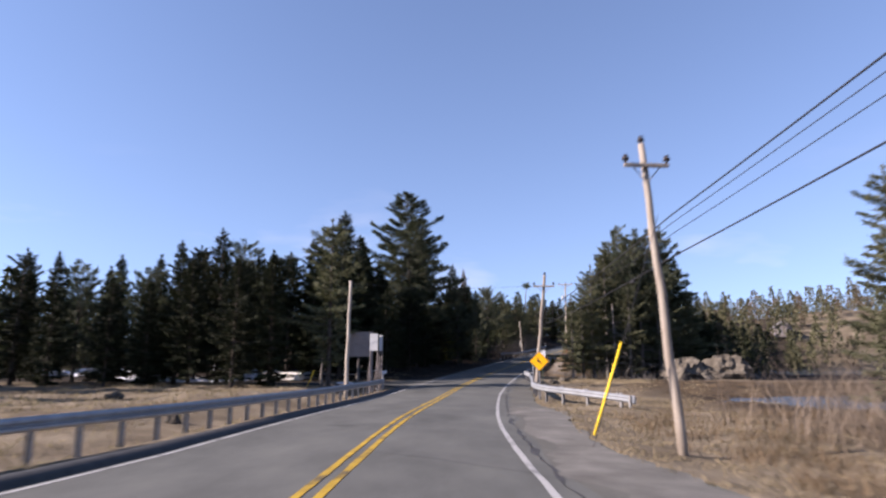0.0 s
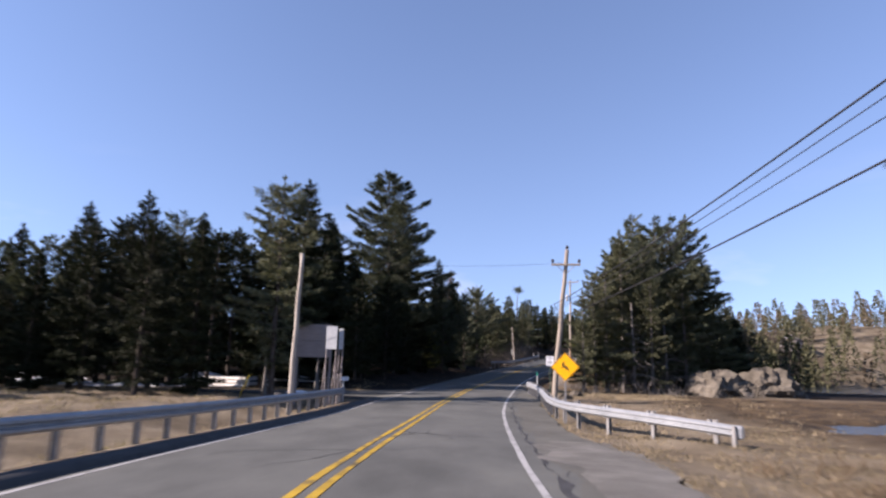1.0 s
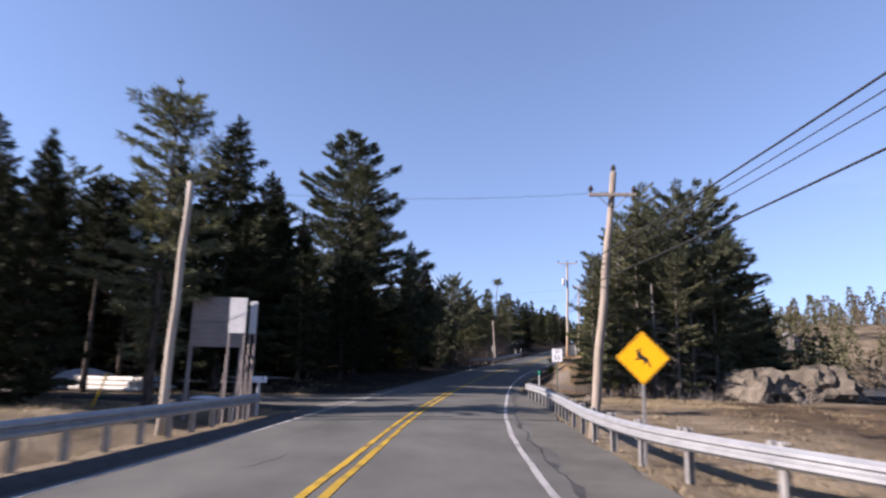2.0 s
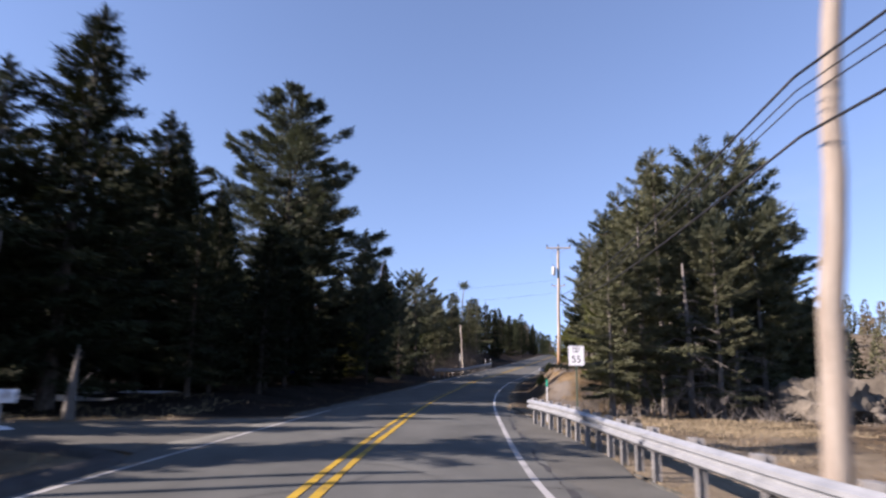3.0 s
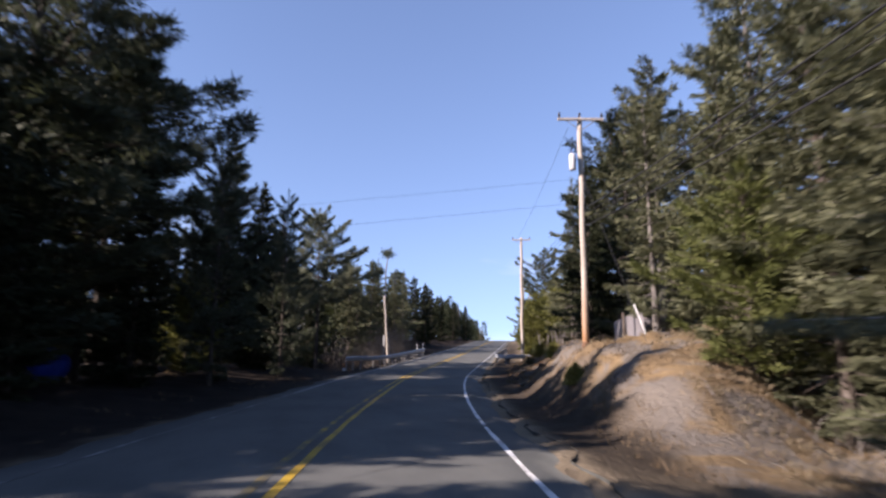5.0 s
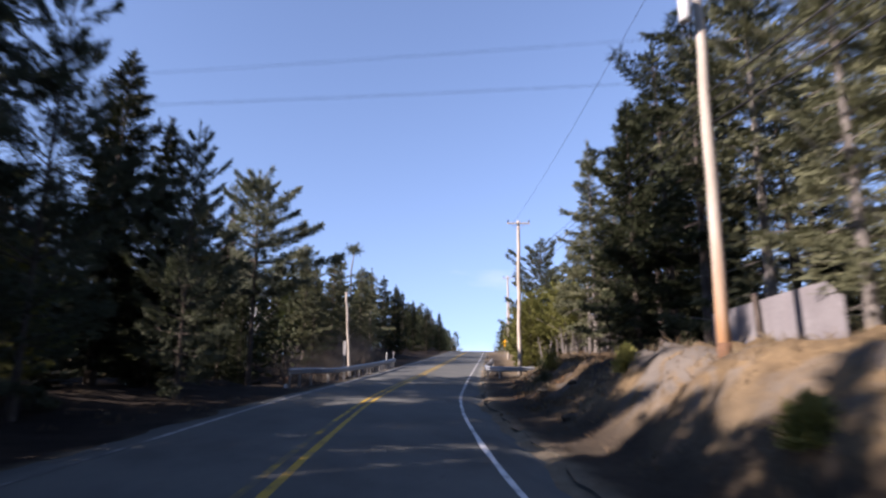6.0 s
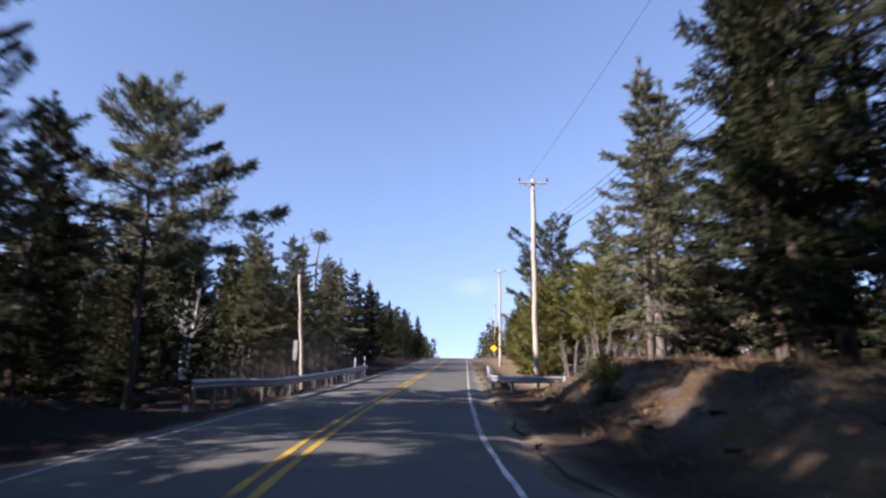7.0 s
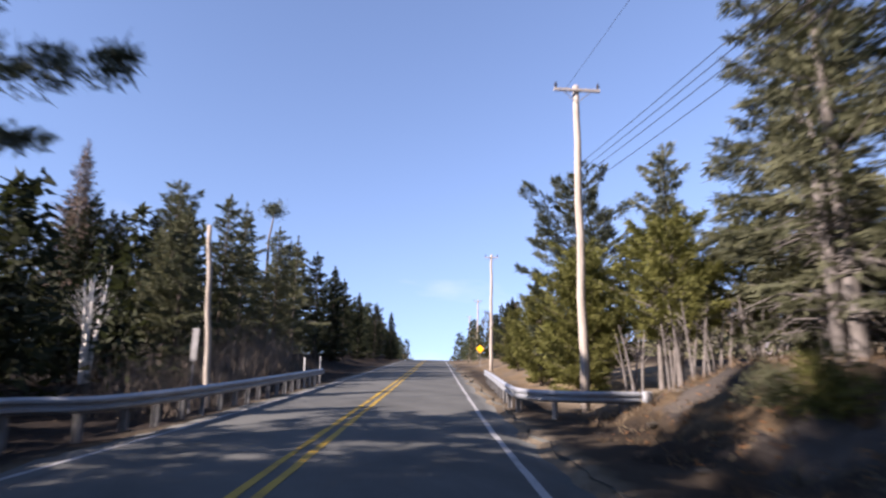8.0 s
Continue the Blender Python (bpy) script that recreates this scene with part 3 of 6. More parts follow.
ob = strip("shoulder", GRIT, 2, 29, 0.4, lambda s: np.minimum(4.05 + 0.18 * np.sin(s * 0.9) + 0.10 * np.sin(s * 2.7), right_edge(s)), lambda s: right_edge(s) + 0.12, 0.006, cols=6, ragged=0.22, seed=41)
ob.parent = road
tagged(ob, "brown gritty shoulder over the asphalt edge")
# the second centre line is worn thin along the foot of the bank
for i, (a, b, mt) in enumerate(((-60, 60, PAINT_YELLOW), (60, 84, PAINT_THIN), (84, 330, PAINT_YELLOW))):
    ob = strip("lane_marking", mt, a, b, 0.5, -0.215, -0.085, 0.006, ragged=0.012, seed=15 + i)
    ob.parent = road
    tagged(ob, "worn yellow centre line")


def build_cracks():
    """Sealed cracks that wander over the lanes, and a broken seam along the shoulder."""
    rg = np.random.RandomState(11)
    for k in range(48):
        s, u = rg.uniform(4, 112), rg.uniform(-3.0, 4.2)
        ang = rg.choice((0.0, 0.15, 1.3, 1.5)) + rg.normal(0, 0.25)
        n = rg.randint(10, 34)
        pts, w = [], rg.uniform(0.006, 0.016)
        for i in range(n):
            ang += rg.normal(0, 0.22)
            s += 0.22 * math.cos(ang)
            u = min(4.2, max(-3.9, u + 0.22 * math.sin(ang)))
            pts.append((u, s, ang))
        verts, faces = [], []
        for i, (pu, ps, pa) in enumerate(pts):
            ww = w * (0.3 + math.sin(math.pi * (i + 0.5) / n)) * rg.uniform(0.6, 1.3)
            for sg in (-1, 1):
                x, y = along(pu + sg * ww * math.cos(pa), ps - sg * ww * math.sin(pa))
                verts.append((x, y, road_z(ps) - 0.012 * abs(pu) + 0.004))
        for i in range(n - 1):
            faces.append((2 * i, 2 * i + 1, 2 * i + 3, 2 * i + 2))
        ob = new("sealed_crack", mesh_of("sealed_crack", verts, faces, TAR))
        ob.parent = road
    ob = strip("shoulder_seam", TAR, 2, 58, 0.35, lambda s: 3.64 + 0.06 * np.sin(s * 1.7), lambda s: 3.70 + 0.06 * np.sin(s * 2.3 + 1) + 0.05 * np.sin(s * 5), 0.004, ragged=0.05, seed=9)
    ob.parent = road
    ob = strip("patch", ASPHALT_OLD, -60, 60, 0.5, lambda s: 3.85 + 0.12 * np.sin(s * 0.9), lambda s: right_edge(s) - 0.05, 0.004, ragged=0.08, seed=19)
    ob.parent = road


build_cracks()


def build_kerb():
    """A low black asphalt kerb along the left edge that turns into the side road."""
    pts = []
    for s in np.arange(-60, 45.1, 1.0):
        x, y = along(float(left_line(s)) - 0.52, s)
        pts.append((float(x), float(y), float(road_z(s)) - 0.05))
    for u, s in ((-4.15, 46.0), (-4.45, 46.7), (-5.2, 47.3), (-6.5, 47.8), (-8.5, 48.3), (-11, 48.8), (-16, 49.3)):
        x, y = along(u, s)
        pts.append((float(x), float(y), float(road_z(s)) - 0.08))
    prof = ((-0.30, -0.1), (-0.22, 0.10), (-0.10, 0.14), (0.08, 0.13), (0.26, 0.06), (0.34, -0.1))
    verts, faces = [], []
    for i, p in enumerate(pts):
        a, b = Vector(pts[max(i - 1, 0)]), Vector(pts[min(i + 1, len(pts) - 1)])
        d = (b - a).normalized()
        n = Vector((d.y, -d.x, 0))
        verts += [Vector(p) + n * (q + 0.015 * math.sin(i * 1.9)) + Vector((0, 0, h)) for q, h in prof]
    m = len(prof)
    for i in range(len(pts) - 1):
        for k in range(m - 1):
            faces.append((i * m + k, i * m + k + 1, (i + 1) * m + k + 1, (i + 1) * m + k))
    return tagged(new("kerb", mesh_of("kerb", verts, faces, TAR, smooth=True)), "low black asphalt kerb along the road edge", "kerb", kind="structure")


build_kerb()


def build_driveway():
    """The side road that leaves to the left."""
    n, m = 40, 9
    co = []
    for i in range(n):
        f = i / (n - 1)
        u = -4.0 - 34 * f
        s0 = 47.2 + 4.5 * (1 - math.exp(-f * 9)) * 0.55
        s1 = 56.8 - 5.6 * (1 - math.exp(-f * 6)) - 1.5 * f
        for j in range(m):
            s = s0 + (s1 - s0) * j / (m - 1) + 0.1 * math.sin(3.1 * i + j * 5)
            x, y = along(u, s)
            co.append((float(x), float(y), land_z(float(x), float(y)) + 0.05 if i > 1 else float(road_z(s)) - 0.055))
    idx = np.arange(n * m).reshape(n, m)
    loops = np.stack([idx[:-1, :-1], idx[:-1, 1:], idx[1:, 1:], idx[1:, :-1]], -1).reshape(-1, 4)
    return tagged(new("side_road", raw_mesh("side_road", co, loops, 4, [ASPHALT_OLD])), "grey asphalt side road joining the main road", "road", kind="structure")


build_driveway()


def build_water():
    bm = bmesh.new()
    bmesh.ops.create_grid(bm, x_segments=20, y_segments=20, size=1)
    bmesh.ops.scale(bm, vec=(130, 80, 1), verts=bm.verts)
    bmesh.ops.translate(bm, vec=(142, 100, -0.98), verts=bm.verts)
    me = bpy.data.meshes.new("water")
    bm.to_mesh(me)
    bm.free()
    me.materials.append(WATER)
    return tagged(new("water", me), "still blue creek water in the marsh", "water", kind="structure")


build_water()

# ---------------------------------------------------------------- trees
def unit(v):
    return v / np.maximum(np.linalg.norm(v, axis=-1, keepdims=True), 1e-6)


def sprigs(rg, base, way, length, width):
    """Flat needle sprays: one thin blade each, from a foot along a way."""
    n = len(base)
    side = unit(np.cross(way, rg.normal(0, 1, (n, 3))))
    tip = base + way * length[:, None]
    w = (width * 0.5)[:, None]
    co = np.stack([base + side * w, tip, base - side * w], 1).reshape(-1, 3)
    return co, np.arange(3 * n).reshape(n, 3)


def conifer(rg, height, radius, clear=0.08, gap=0.34, count=7, droop=0.25, lift=0.0, per_m=26, spray=0.36, wide=0.11, shape=1.0, ragged=0.25, dead=0.0, hollow=0.25, plume=0.0, top=0.97, jitter=0.36):
    """Arrays of one tree: needles (points, quads) and wood (verts, faces). shape: how the crown narrows; plume: needles gathered in tufts towards the ends."""
    wood_v, wood_f = [], []

    def add_tube(pts, rad, seg):
        v, f = tube_data(pts, rad, seg, cap=False)
        o = len(wood_v)
        wood_v.extend(tuple(p) for p in v)
        wood_f.extend(tuple(i + o for i in q) for q in f)

    bend = rg.normal(0, 0.012 * height, 2)
    trunk = lambda f: np.array([bend[0] * f * f, bend[1] * f * f, height * f])
    r0 = 0.011 * height + 0.05
    fs = np.linspace(0, 1, 9)
    add_tube([trunk(f) - np.array([0, 0, 0.3 if f == 0 else 0]) for f in fs], [max(0.012, r0 * (1 - 0.93 * f) * (1.25 if f == 0 else 1)) for f in fs], 7)
    feet, ways, lens, wids = [], [], [], []
    z = clear * height
    while z < top * height:
        f = z / height
        g = (f - clear) / (1 - clear)
        prof = radius * max(0.04, (1 - g) ** shape) * (0.55 + 0.45 * min(1, g * 6))
        nb = max(3, int(count * (0.6 + 0.4 * (1 - g)) + rg.uniform(-1, 1)))
        a0 = rg.uniform(0, 6.28)
        for b in range(nb):
            az = a0 + 6.283 * b / nb + rg.normal(0, 0.22)
            ln = prof * max(0.2, 1 + rg.normal(0, ragged))
            up = lift + 0.55 * g - droop * (1 - g) + rg.normal(0, 0.10)
            d = np.array([math.cos(az), math.sin(az), up])
            p0 = trunk(f) + np.array([0, 0, rg.uniform(-1, 1) * gap * jitter])
            curve = 0.16 * ln if plume else 0.10 * ln
            q = lambda t: p0 + d * ln * t + np.array([0, 0, curve * t * t - 0.12 * ln * t * (1 - t) * 2 * (droop > 0.2)])
            bare = rg.uniform() < dead * (1 - g) ** 2 * 2.2
            end = 0.45 if bare else 1.0
            add_tube([q(t * end) for t in (0, 0.5, 1)], [0.012 + 0.010 * ln * end, 0.008 + 0.005 * ln * end, 0.004], 3)
            if bare:
                continue
            m = int(per_m * ln * (1.1 if not plume else 1.25)) + 4
            t = rg.uniform(0, 1, m) ** (0.75 if not plume else 0.5)
            t = hollow + (1 - hollow) * t
            if plume:
                keep = rg.uniform(0, 1, m) < 0.35 + 0.65 * (np.sin(t * ln * 5 + rg.uniform(0, 6)) > -0.3)
                t = t[keep]
                m = len(t)
            fan = (0.36 if not plume else 0.34) * ln * (1 - t * 0.75)
            side = np.array([-math.sin(az), math.cos(az), 0.0])
            off = rg.uniform(-1, 1, m)
            foot = np.array([q(v) for v in t]) + side * (off * fan)[:, None] + np.stack([np.zeros(m), np.zeros(m), rg.normal(-0.03, 0.03 + 0.014 * ln, m) - 0.16 * np.abs(off) * fan], -1)
            wy = unit(d * rg.uniform(0.3, 1.0, m)[:, None] + side * (off * rg.uniform(0.5, 1.4, m))[:, None] + rg.normal(0, 0.30, (m, 3)) + np.array([0, 0, 0.12 if plume else -0.15]))
            feet.append(foot)
            ways.append(wy)
            lens.append(spray * rg.uniform(0.6, 1.35, m))
            wids.append(1.7 * wide * rg.uniform(0.7, 1.4, m))
        z += gap * rg.uniform(0.75, 1.25) * (0.7 + 0.5 * (1 - g))
    # dense inner boughs round the trunk
    m = int(60 * height)
    g = rg.uniform(0.02, 0.9, m)
    az = rg.uniform(0, 6.283, m)
    rr = radius * np.maximum(0.05, (1 - g)) ** shape * rg.uniform(0.06, 0.45, m)
    f = clear + (1 - clear) * g
    feet.append(np.stack([bend[0] * f * f + rr * np.cos(az), bend[1] * f * f + rr * np.sin(az), f * height], -1))
    ways.append(unit(np.stack([np.cos(az), np.sin(az), rg.normal(-0.1, 0.4, m)], -1)))
    lens.append(np.minimum(0.55, 0.3 + 0.3 * rr) * rg.uniform(0.7, 1.3, m))
    wids.append(np.minimum(0.22, 0.12 + 0.12 * rr) * rg.uniform(0.7, 1.3, m))
    # leader
    m = int(24 + 6 * height)
    t = rg.uniform(0.93, 1.02, m)
    feet.append(np.array([trunk(min(1, v)) for v in t]) + rg.normal(0, 0.05, (m, 3)))
    ways.append(unit(rg.normal(0, 0.7, (m, 3)) + np.array([0, 0, 0.8])))
    lens.append(spray * rg.uniform(0.5, 0.9, m))
    wids.append(wide * rg.uniform(0.7, 1.2, m))
    co, q4 = sprigs(rg, np.concatenate(feet), np.concatenate(ways), np.concatenate(lens), np.concatenate(wids))
    return co, q4, wood_v, wood_f


TREES = {}


def tree_type(key, name, label, leaf, bark, seed, height, **kw):
    rg = np.random.RandomState(seed)
    co, q4, wv, wf = conifer(rg, height, **kw)
    crown = raw_mesh("crown", co, q4, 3, [leaf])
    trunk = mesh_of("trunk", wv, wf, bark, smooth=True)
    TREES[key] = (name, label, height, trunk, crown)


def plant(key, x, y, height, turn=None, label="", wide=1.0, group=""):
    """One tree at a place, scaled to its height."""
    name, lb, h0, trunk, crown = TREES[key]
    k = height / h0
    z = land_z(x, y) - 0.05
    turn = (x * 37.1 + y * 11.7) % 360 if turn is None else turn
    ob = thing(name, x, y, z, label or lb, "tree", group, rz=turn)
    ob.scale = (k * wide, k * wide, k)
    part("trunk", trunk, None, ob)
    part("crown", crown, None, ob)
    return ob


tree_type("spruce_a", "spruce_tree", "tall dark green spruce with drooping boughs", SPRUCE_SHADED, BARK, 1, 15.0, radius=3.1, clear=0.11, gap=0.46, count=8, per_m=50, shape=0.85, ragged=0.28, hollow=0.12, spray=0.36, wide=0.085, droop=0.3)
tree_type("spruce_b", "spruce_tree", "narrow dark green spruce with a pointed top", SPRUCE_SHADED, BARK, 2, 12.0, radius=2.2, clear=0.05, gap=0.38, count=8, per_m=43, shape=0.9, ragged=0.28, hollow=0.12, spray=0.34, wide=0.09, droop=0.3)
tree_type("spruce_c", "spruce_tree", "shaggy dark spruce with uneven boughs", SPRUCE_SHADED, BARK, 3, 14.0, radius=3.0, clear=0.12, gap=0.54, count=7, per_m=45, shape=0.72, ragged=0.42, hollow=0.15, spray=0.36, wide=0.096, dead=0.12, droop=0.3)
tree_type("fir_a", "fir_tree", "dense green fir in sunlight", FIR, BARK, 4, 14.0, radius=3.0, clear=0.05, gap=0.58, count=7, per_m=66, shape=0.66, ragged=0.36, hollow=0.18, spray=0.32, wide=0.07, droop=0.2, dead=0.15, jitter=0.25)
tree_type("fir_b", "fir_tree", "tall green fir with bare grey lower boughs", FIR, BARK_GREY, 5, 16.0, radius=3.3, clear=0.10, gap=0.70, count=7, per_m=70, shape=0.58, ragged=0.42, hollow=0.2, spray=0.34, wide=0.07, droop=0.22, dead=0.4, jitter=0.22)
tree_type("fir_c", "fir_tree", "slim young fir with a gappy crown", FIR, BARK, 6, 10.0, radius=1.5, clear=0.22, gap=0.45, count=7, per_m=60, shape=0.5, ragged=0.42, hollow=0.2, spray=0.28, wide=0.065)
tree_type("pine_a", "pine_tree", "tall white pine with long layered boughs", PINE, BARK, 7, 22.0, radius=5.6, clear=0.10, gap=0.80, count=9, per_m=100, shape=0.60, ragged=0.22, hollow=0.25, plume=1.0, droop=0.02, lift=0.0, spray=0.40, wide=0.075, jitter=0.16)
tree_type("pine_b", "pine_tree", "pale green white pine with open feathery boughs", PINE, BARK, 8, 15.0, radius=5.0, clear=0.08, gap=0.84, count=6, per_m=84, shape=0.60, ragged=0.32, hollow=0.2, plume=1.0, droop=0.10, lift=0.0, spray=0.38, wide=0.065, jitter=0.16)
tree_type("pine_c", "pine_tree", "broad pine with a rounded crown", PINE, BARK, 9, 11.0, radius=3.2, clear=0.10, gap=0.56, count=7, per_m=66, shape=0.45, ragged=0.34, hollow=0.25, plume=1.0, droop=0.0, lift=0.1, spray=0.32, wide=0.07, jitter=0.25)
tree_type("cedar", "cedar_tree", "bushy yellow-green cedar at the wood's edge", CEDAR, BARK, 10, 6.5, radius=1.9, clear=0.05, gap=0.30, count=8, per_m=64, shape=0.45, ragged=0.4, hollow=0.3, spray=0.26, wide=0.06, droop=-0.2)
tree_type("cedar_b", "cedar_tree", "yellow-green cedar on a pale bare lower trunk", CEDAR, BARK_GREY, 22, 6.5, radius=1.9, clear=0.32, gap=0.30, count=8, per_m=64, shape=0.45, ragged=0.4, hollow=0.3, spray=0.26, wide=0.06, droop=-0.2)
tree_type("young", "spruce_tree", "young dark spruce in the shade of the wood", SPRUCE_SHADED, BARK, 27, 6.0, radius=1.5, clear=0.04, gap=0.34, count=7, per_m=40, shape=0.8, ragged=0.35, hollow=0.12, spray=0.30, wide=0.085, droop=0.25)
tree_type("thin", "spruce_tree", "thin dark woodland spruce with dead lower boughs", SPRUCE_SHADED, BARK, 12, 12.0, radius=2.0, clear=0.14, gap=0.6, count=6, per_m=34, shape=0.5, ragged=0.4, hollow=0.2, spray=0.42, wide=0.13, dead=0.3)
tree_type("gold", "pine_tree", "young yellow-green pine on the bank", GOLD, BARK, 14, 6.0, radius=2.2, clear=0.05, gap=0.36, count=7, per_m=90, shape=0.5, ragged=0.35, hollow=0.2, spray=0.24, wide=0.045, plume=1.0, droop=-0.1)
tree_type("fir_d", "fir_tree", "pointed green fir with bare twigs between its boughs", FIR, BARK_GREY, 15, 13.0, radius=2.5, clear=0.12, gap=0.62, count=7, per_m=64, shape=0.85, ragged=0.40, hollow=0.16, spray=0.33, wide=0.07, droop=0.2, dead=0.2, jitter=0.22)
tree_type("fir_e", "fir_tree", "tall woodland fir with a long bare trunk", SPRUCE_SHADED, BARK, 16, 15.0, radius=2.9, clear=0.27, gap=0.72, count=6, per_m=56, shape=0.55, ragged=0.45, hollow=0.2, spray=0.36, wide=0.075, droop=0.2, dead=0.35, jitter=0.22)
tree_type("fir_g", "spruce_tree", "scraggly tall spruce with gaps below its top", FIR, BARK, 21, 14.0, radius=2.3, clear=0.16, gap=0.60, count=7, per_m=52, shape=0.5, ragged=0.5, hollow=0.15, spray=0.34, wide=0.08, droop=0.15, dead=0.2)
tree_type("fir_h", "spruce_tree", "broad tall dark spruce by the shaded road", SPRUCE_SHADED, BARK, 23, 15.0, radius=3.4, clear=0.12, gap=0.62, count=7, per_m=42, shape=0.5, ragged=0.35, hollow=0.15, spray=0.42, wide=0.10, droop=0.2, dead=0.15)
tree_type("larch", "dead_tree", "dead larch with a fine reddish bare crown", LARCH, BARK_GREY, 25, 13.0, radius=1.7, clear=0.30, gap=0.34, count=7, per_m=26, shape=0.9, ragged=0.3, hollow=0.1, spray=0.30, wide=0.030, droop=-0.1)
tree_type("pine_d", "pine_tree", "sunlit white pine with long level feathery boughs", PINE_LIT, BARK, 18, 12.4, radius=5.1, clear=0.44, gap=0.70, count=7, per_m=115, shape=0.74, ragged=0.26, hollow=0.16, plume=1.0, droop=0.04, lift=-0.02, spray=0.36, wide=0.07, jitter=0.14)
tree_type("fir_f", "spruce_tree", "tall dark spruce crown on a long bare trunk", SPRUCE_SHADED, BARK, 19, 17.0, radius=2.9, clear=0.57, gap=0.50, count=8, per_m=52, shape=0.6, ragged=0.38, hollow=0.15, spray=0.36, wide=0.085, droop=0.25, dead=0.1)


def bush(x, y, r, h, seed, leaf):
    """A low rounded bush: a few short stems in a dome of fine sprays."""
    rg = np.random.RandomState(seed)
    ob = thing("bush", x, y, land_z(x, y) - 0.03, "low rounded green bush on the sandy bank", "bush")
    n = 1500
    az, g = rg.uniform(0, 6.283, n), np.sqrt(rg.uniform(0.02, 1, n))
    lump = 1 + 0.25 * np.sin(3 * az + seed) + 0.15 * np.sin(7 * az)
    el = rg.uniform(0.0, 1.5, n)
    d = np.stack([np.cos(az) * np.cos(el) * r * lump, np.sin(az) * np.cos(el) * r * lump, np.sin(el) * h * rg.uniform(0.75, 1.1, n)], -1)
    co, tri = sprigs(rg, d * g[:, None], unit(d + rg.normal(0, 0.5, (n, 3)) * r), max(0.10, 0.22 * r) * rg.uniform(0.6, 1.3, n), max(0.035, 0.075 * r) * rg.uniform(0.6, 1.4, n))
    part("foliage", raw_mesh("foliage", co, tri, 3, [leaf]), None, ob)
    for k in range(4):
        a = rg.uniform(0, 6.283)
        part("stem", bm_tube([(0, 0, -0.1), (0.4 * r * math.cos(a), 0.4 * r * math.sin(a), 0.7 * h)], [0.018, 0.008], 5), BARK, ob)
    return ob
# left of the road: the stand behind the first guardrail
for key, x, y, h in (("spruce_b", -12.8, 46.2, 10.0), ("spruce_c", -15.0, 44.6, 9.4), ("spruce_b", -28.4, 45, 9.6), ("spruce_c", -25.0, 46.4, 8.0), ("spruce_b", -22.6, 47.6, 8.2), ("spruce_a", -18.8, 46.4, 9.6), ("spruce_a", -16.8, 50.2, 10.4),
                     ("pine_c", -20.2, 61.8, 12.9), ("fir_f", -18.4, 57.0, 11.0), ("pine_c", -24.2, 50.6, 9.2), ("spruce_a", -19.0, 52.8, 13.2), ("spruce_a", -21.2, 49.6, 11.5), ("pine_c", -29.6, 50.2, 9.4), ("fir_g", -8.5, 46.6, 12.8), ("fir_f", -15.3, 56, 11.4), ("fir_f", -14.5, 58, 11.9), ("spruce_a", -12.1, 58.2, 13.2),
                     # Spruces near x -12, past y 69, stand unseen, added to shade the road.
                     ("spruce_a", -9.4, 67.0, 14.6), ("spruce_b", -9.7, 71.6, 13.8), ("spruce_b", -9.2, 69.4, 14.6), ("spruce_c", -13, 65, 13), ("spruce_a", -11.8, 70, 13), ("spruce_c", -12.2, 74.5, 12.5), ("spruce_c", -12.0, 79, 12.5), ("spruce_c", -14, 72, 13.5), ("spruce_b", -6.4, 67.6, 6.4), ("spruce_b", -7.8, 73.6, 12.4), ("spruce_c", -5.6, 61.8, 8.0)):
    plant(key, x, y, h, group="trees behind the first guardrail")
for key, x, y, h in (("spruce_c", -33, 48, 10.6), ("spruce_b", -29.5, 56, 11.4), ("spruce_c", -35.5, 52, 10.8), ("spruce_b", -26.5, 57.5, 11.6), ("fir_f", -22.6, 57, 12.4), ("spruce_c", -33, 40, 9.8), ("spruce_b", -31, 57, 10.5), ("spruce_a", -37, 55, 9.0), ("thin", -24, 58, 11), ("thin", -22.5, 61, 11), ("spruce_c", -19, 62, 12),
                     ("thin", -11.5, 71, 13), ("thin", -17, 70, 12), ("thin", -20, 68, 12), ("spruce_c", -26, 66, 12)):
    plant(key, x, y, h, group="trees behind the first guardrail")
# Spruces out of view on the left, added to throw shade across the field.
for key, x, y, h in (("spruce_a", -42, 40, 14), ("spruce_c", -39, 35, 13), ("spruce_a", -44, 33, 14), ("spruce_c", -38, 46, 12), ("spruce_b", -47, 44, 13), ("spruce_c", -36, 29, 12), ("spruce_a", -40, 24, 13)):
    plant(key, x, y, h, group="trees behind the first guardrail")
plant("spruce_a", -9.8, 59.2, 15.9, wide=1.3, label="very broad dark spruce at the mouth of the side road")
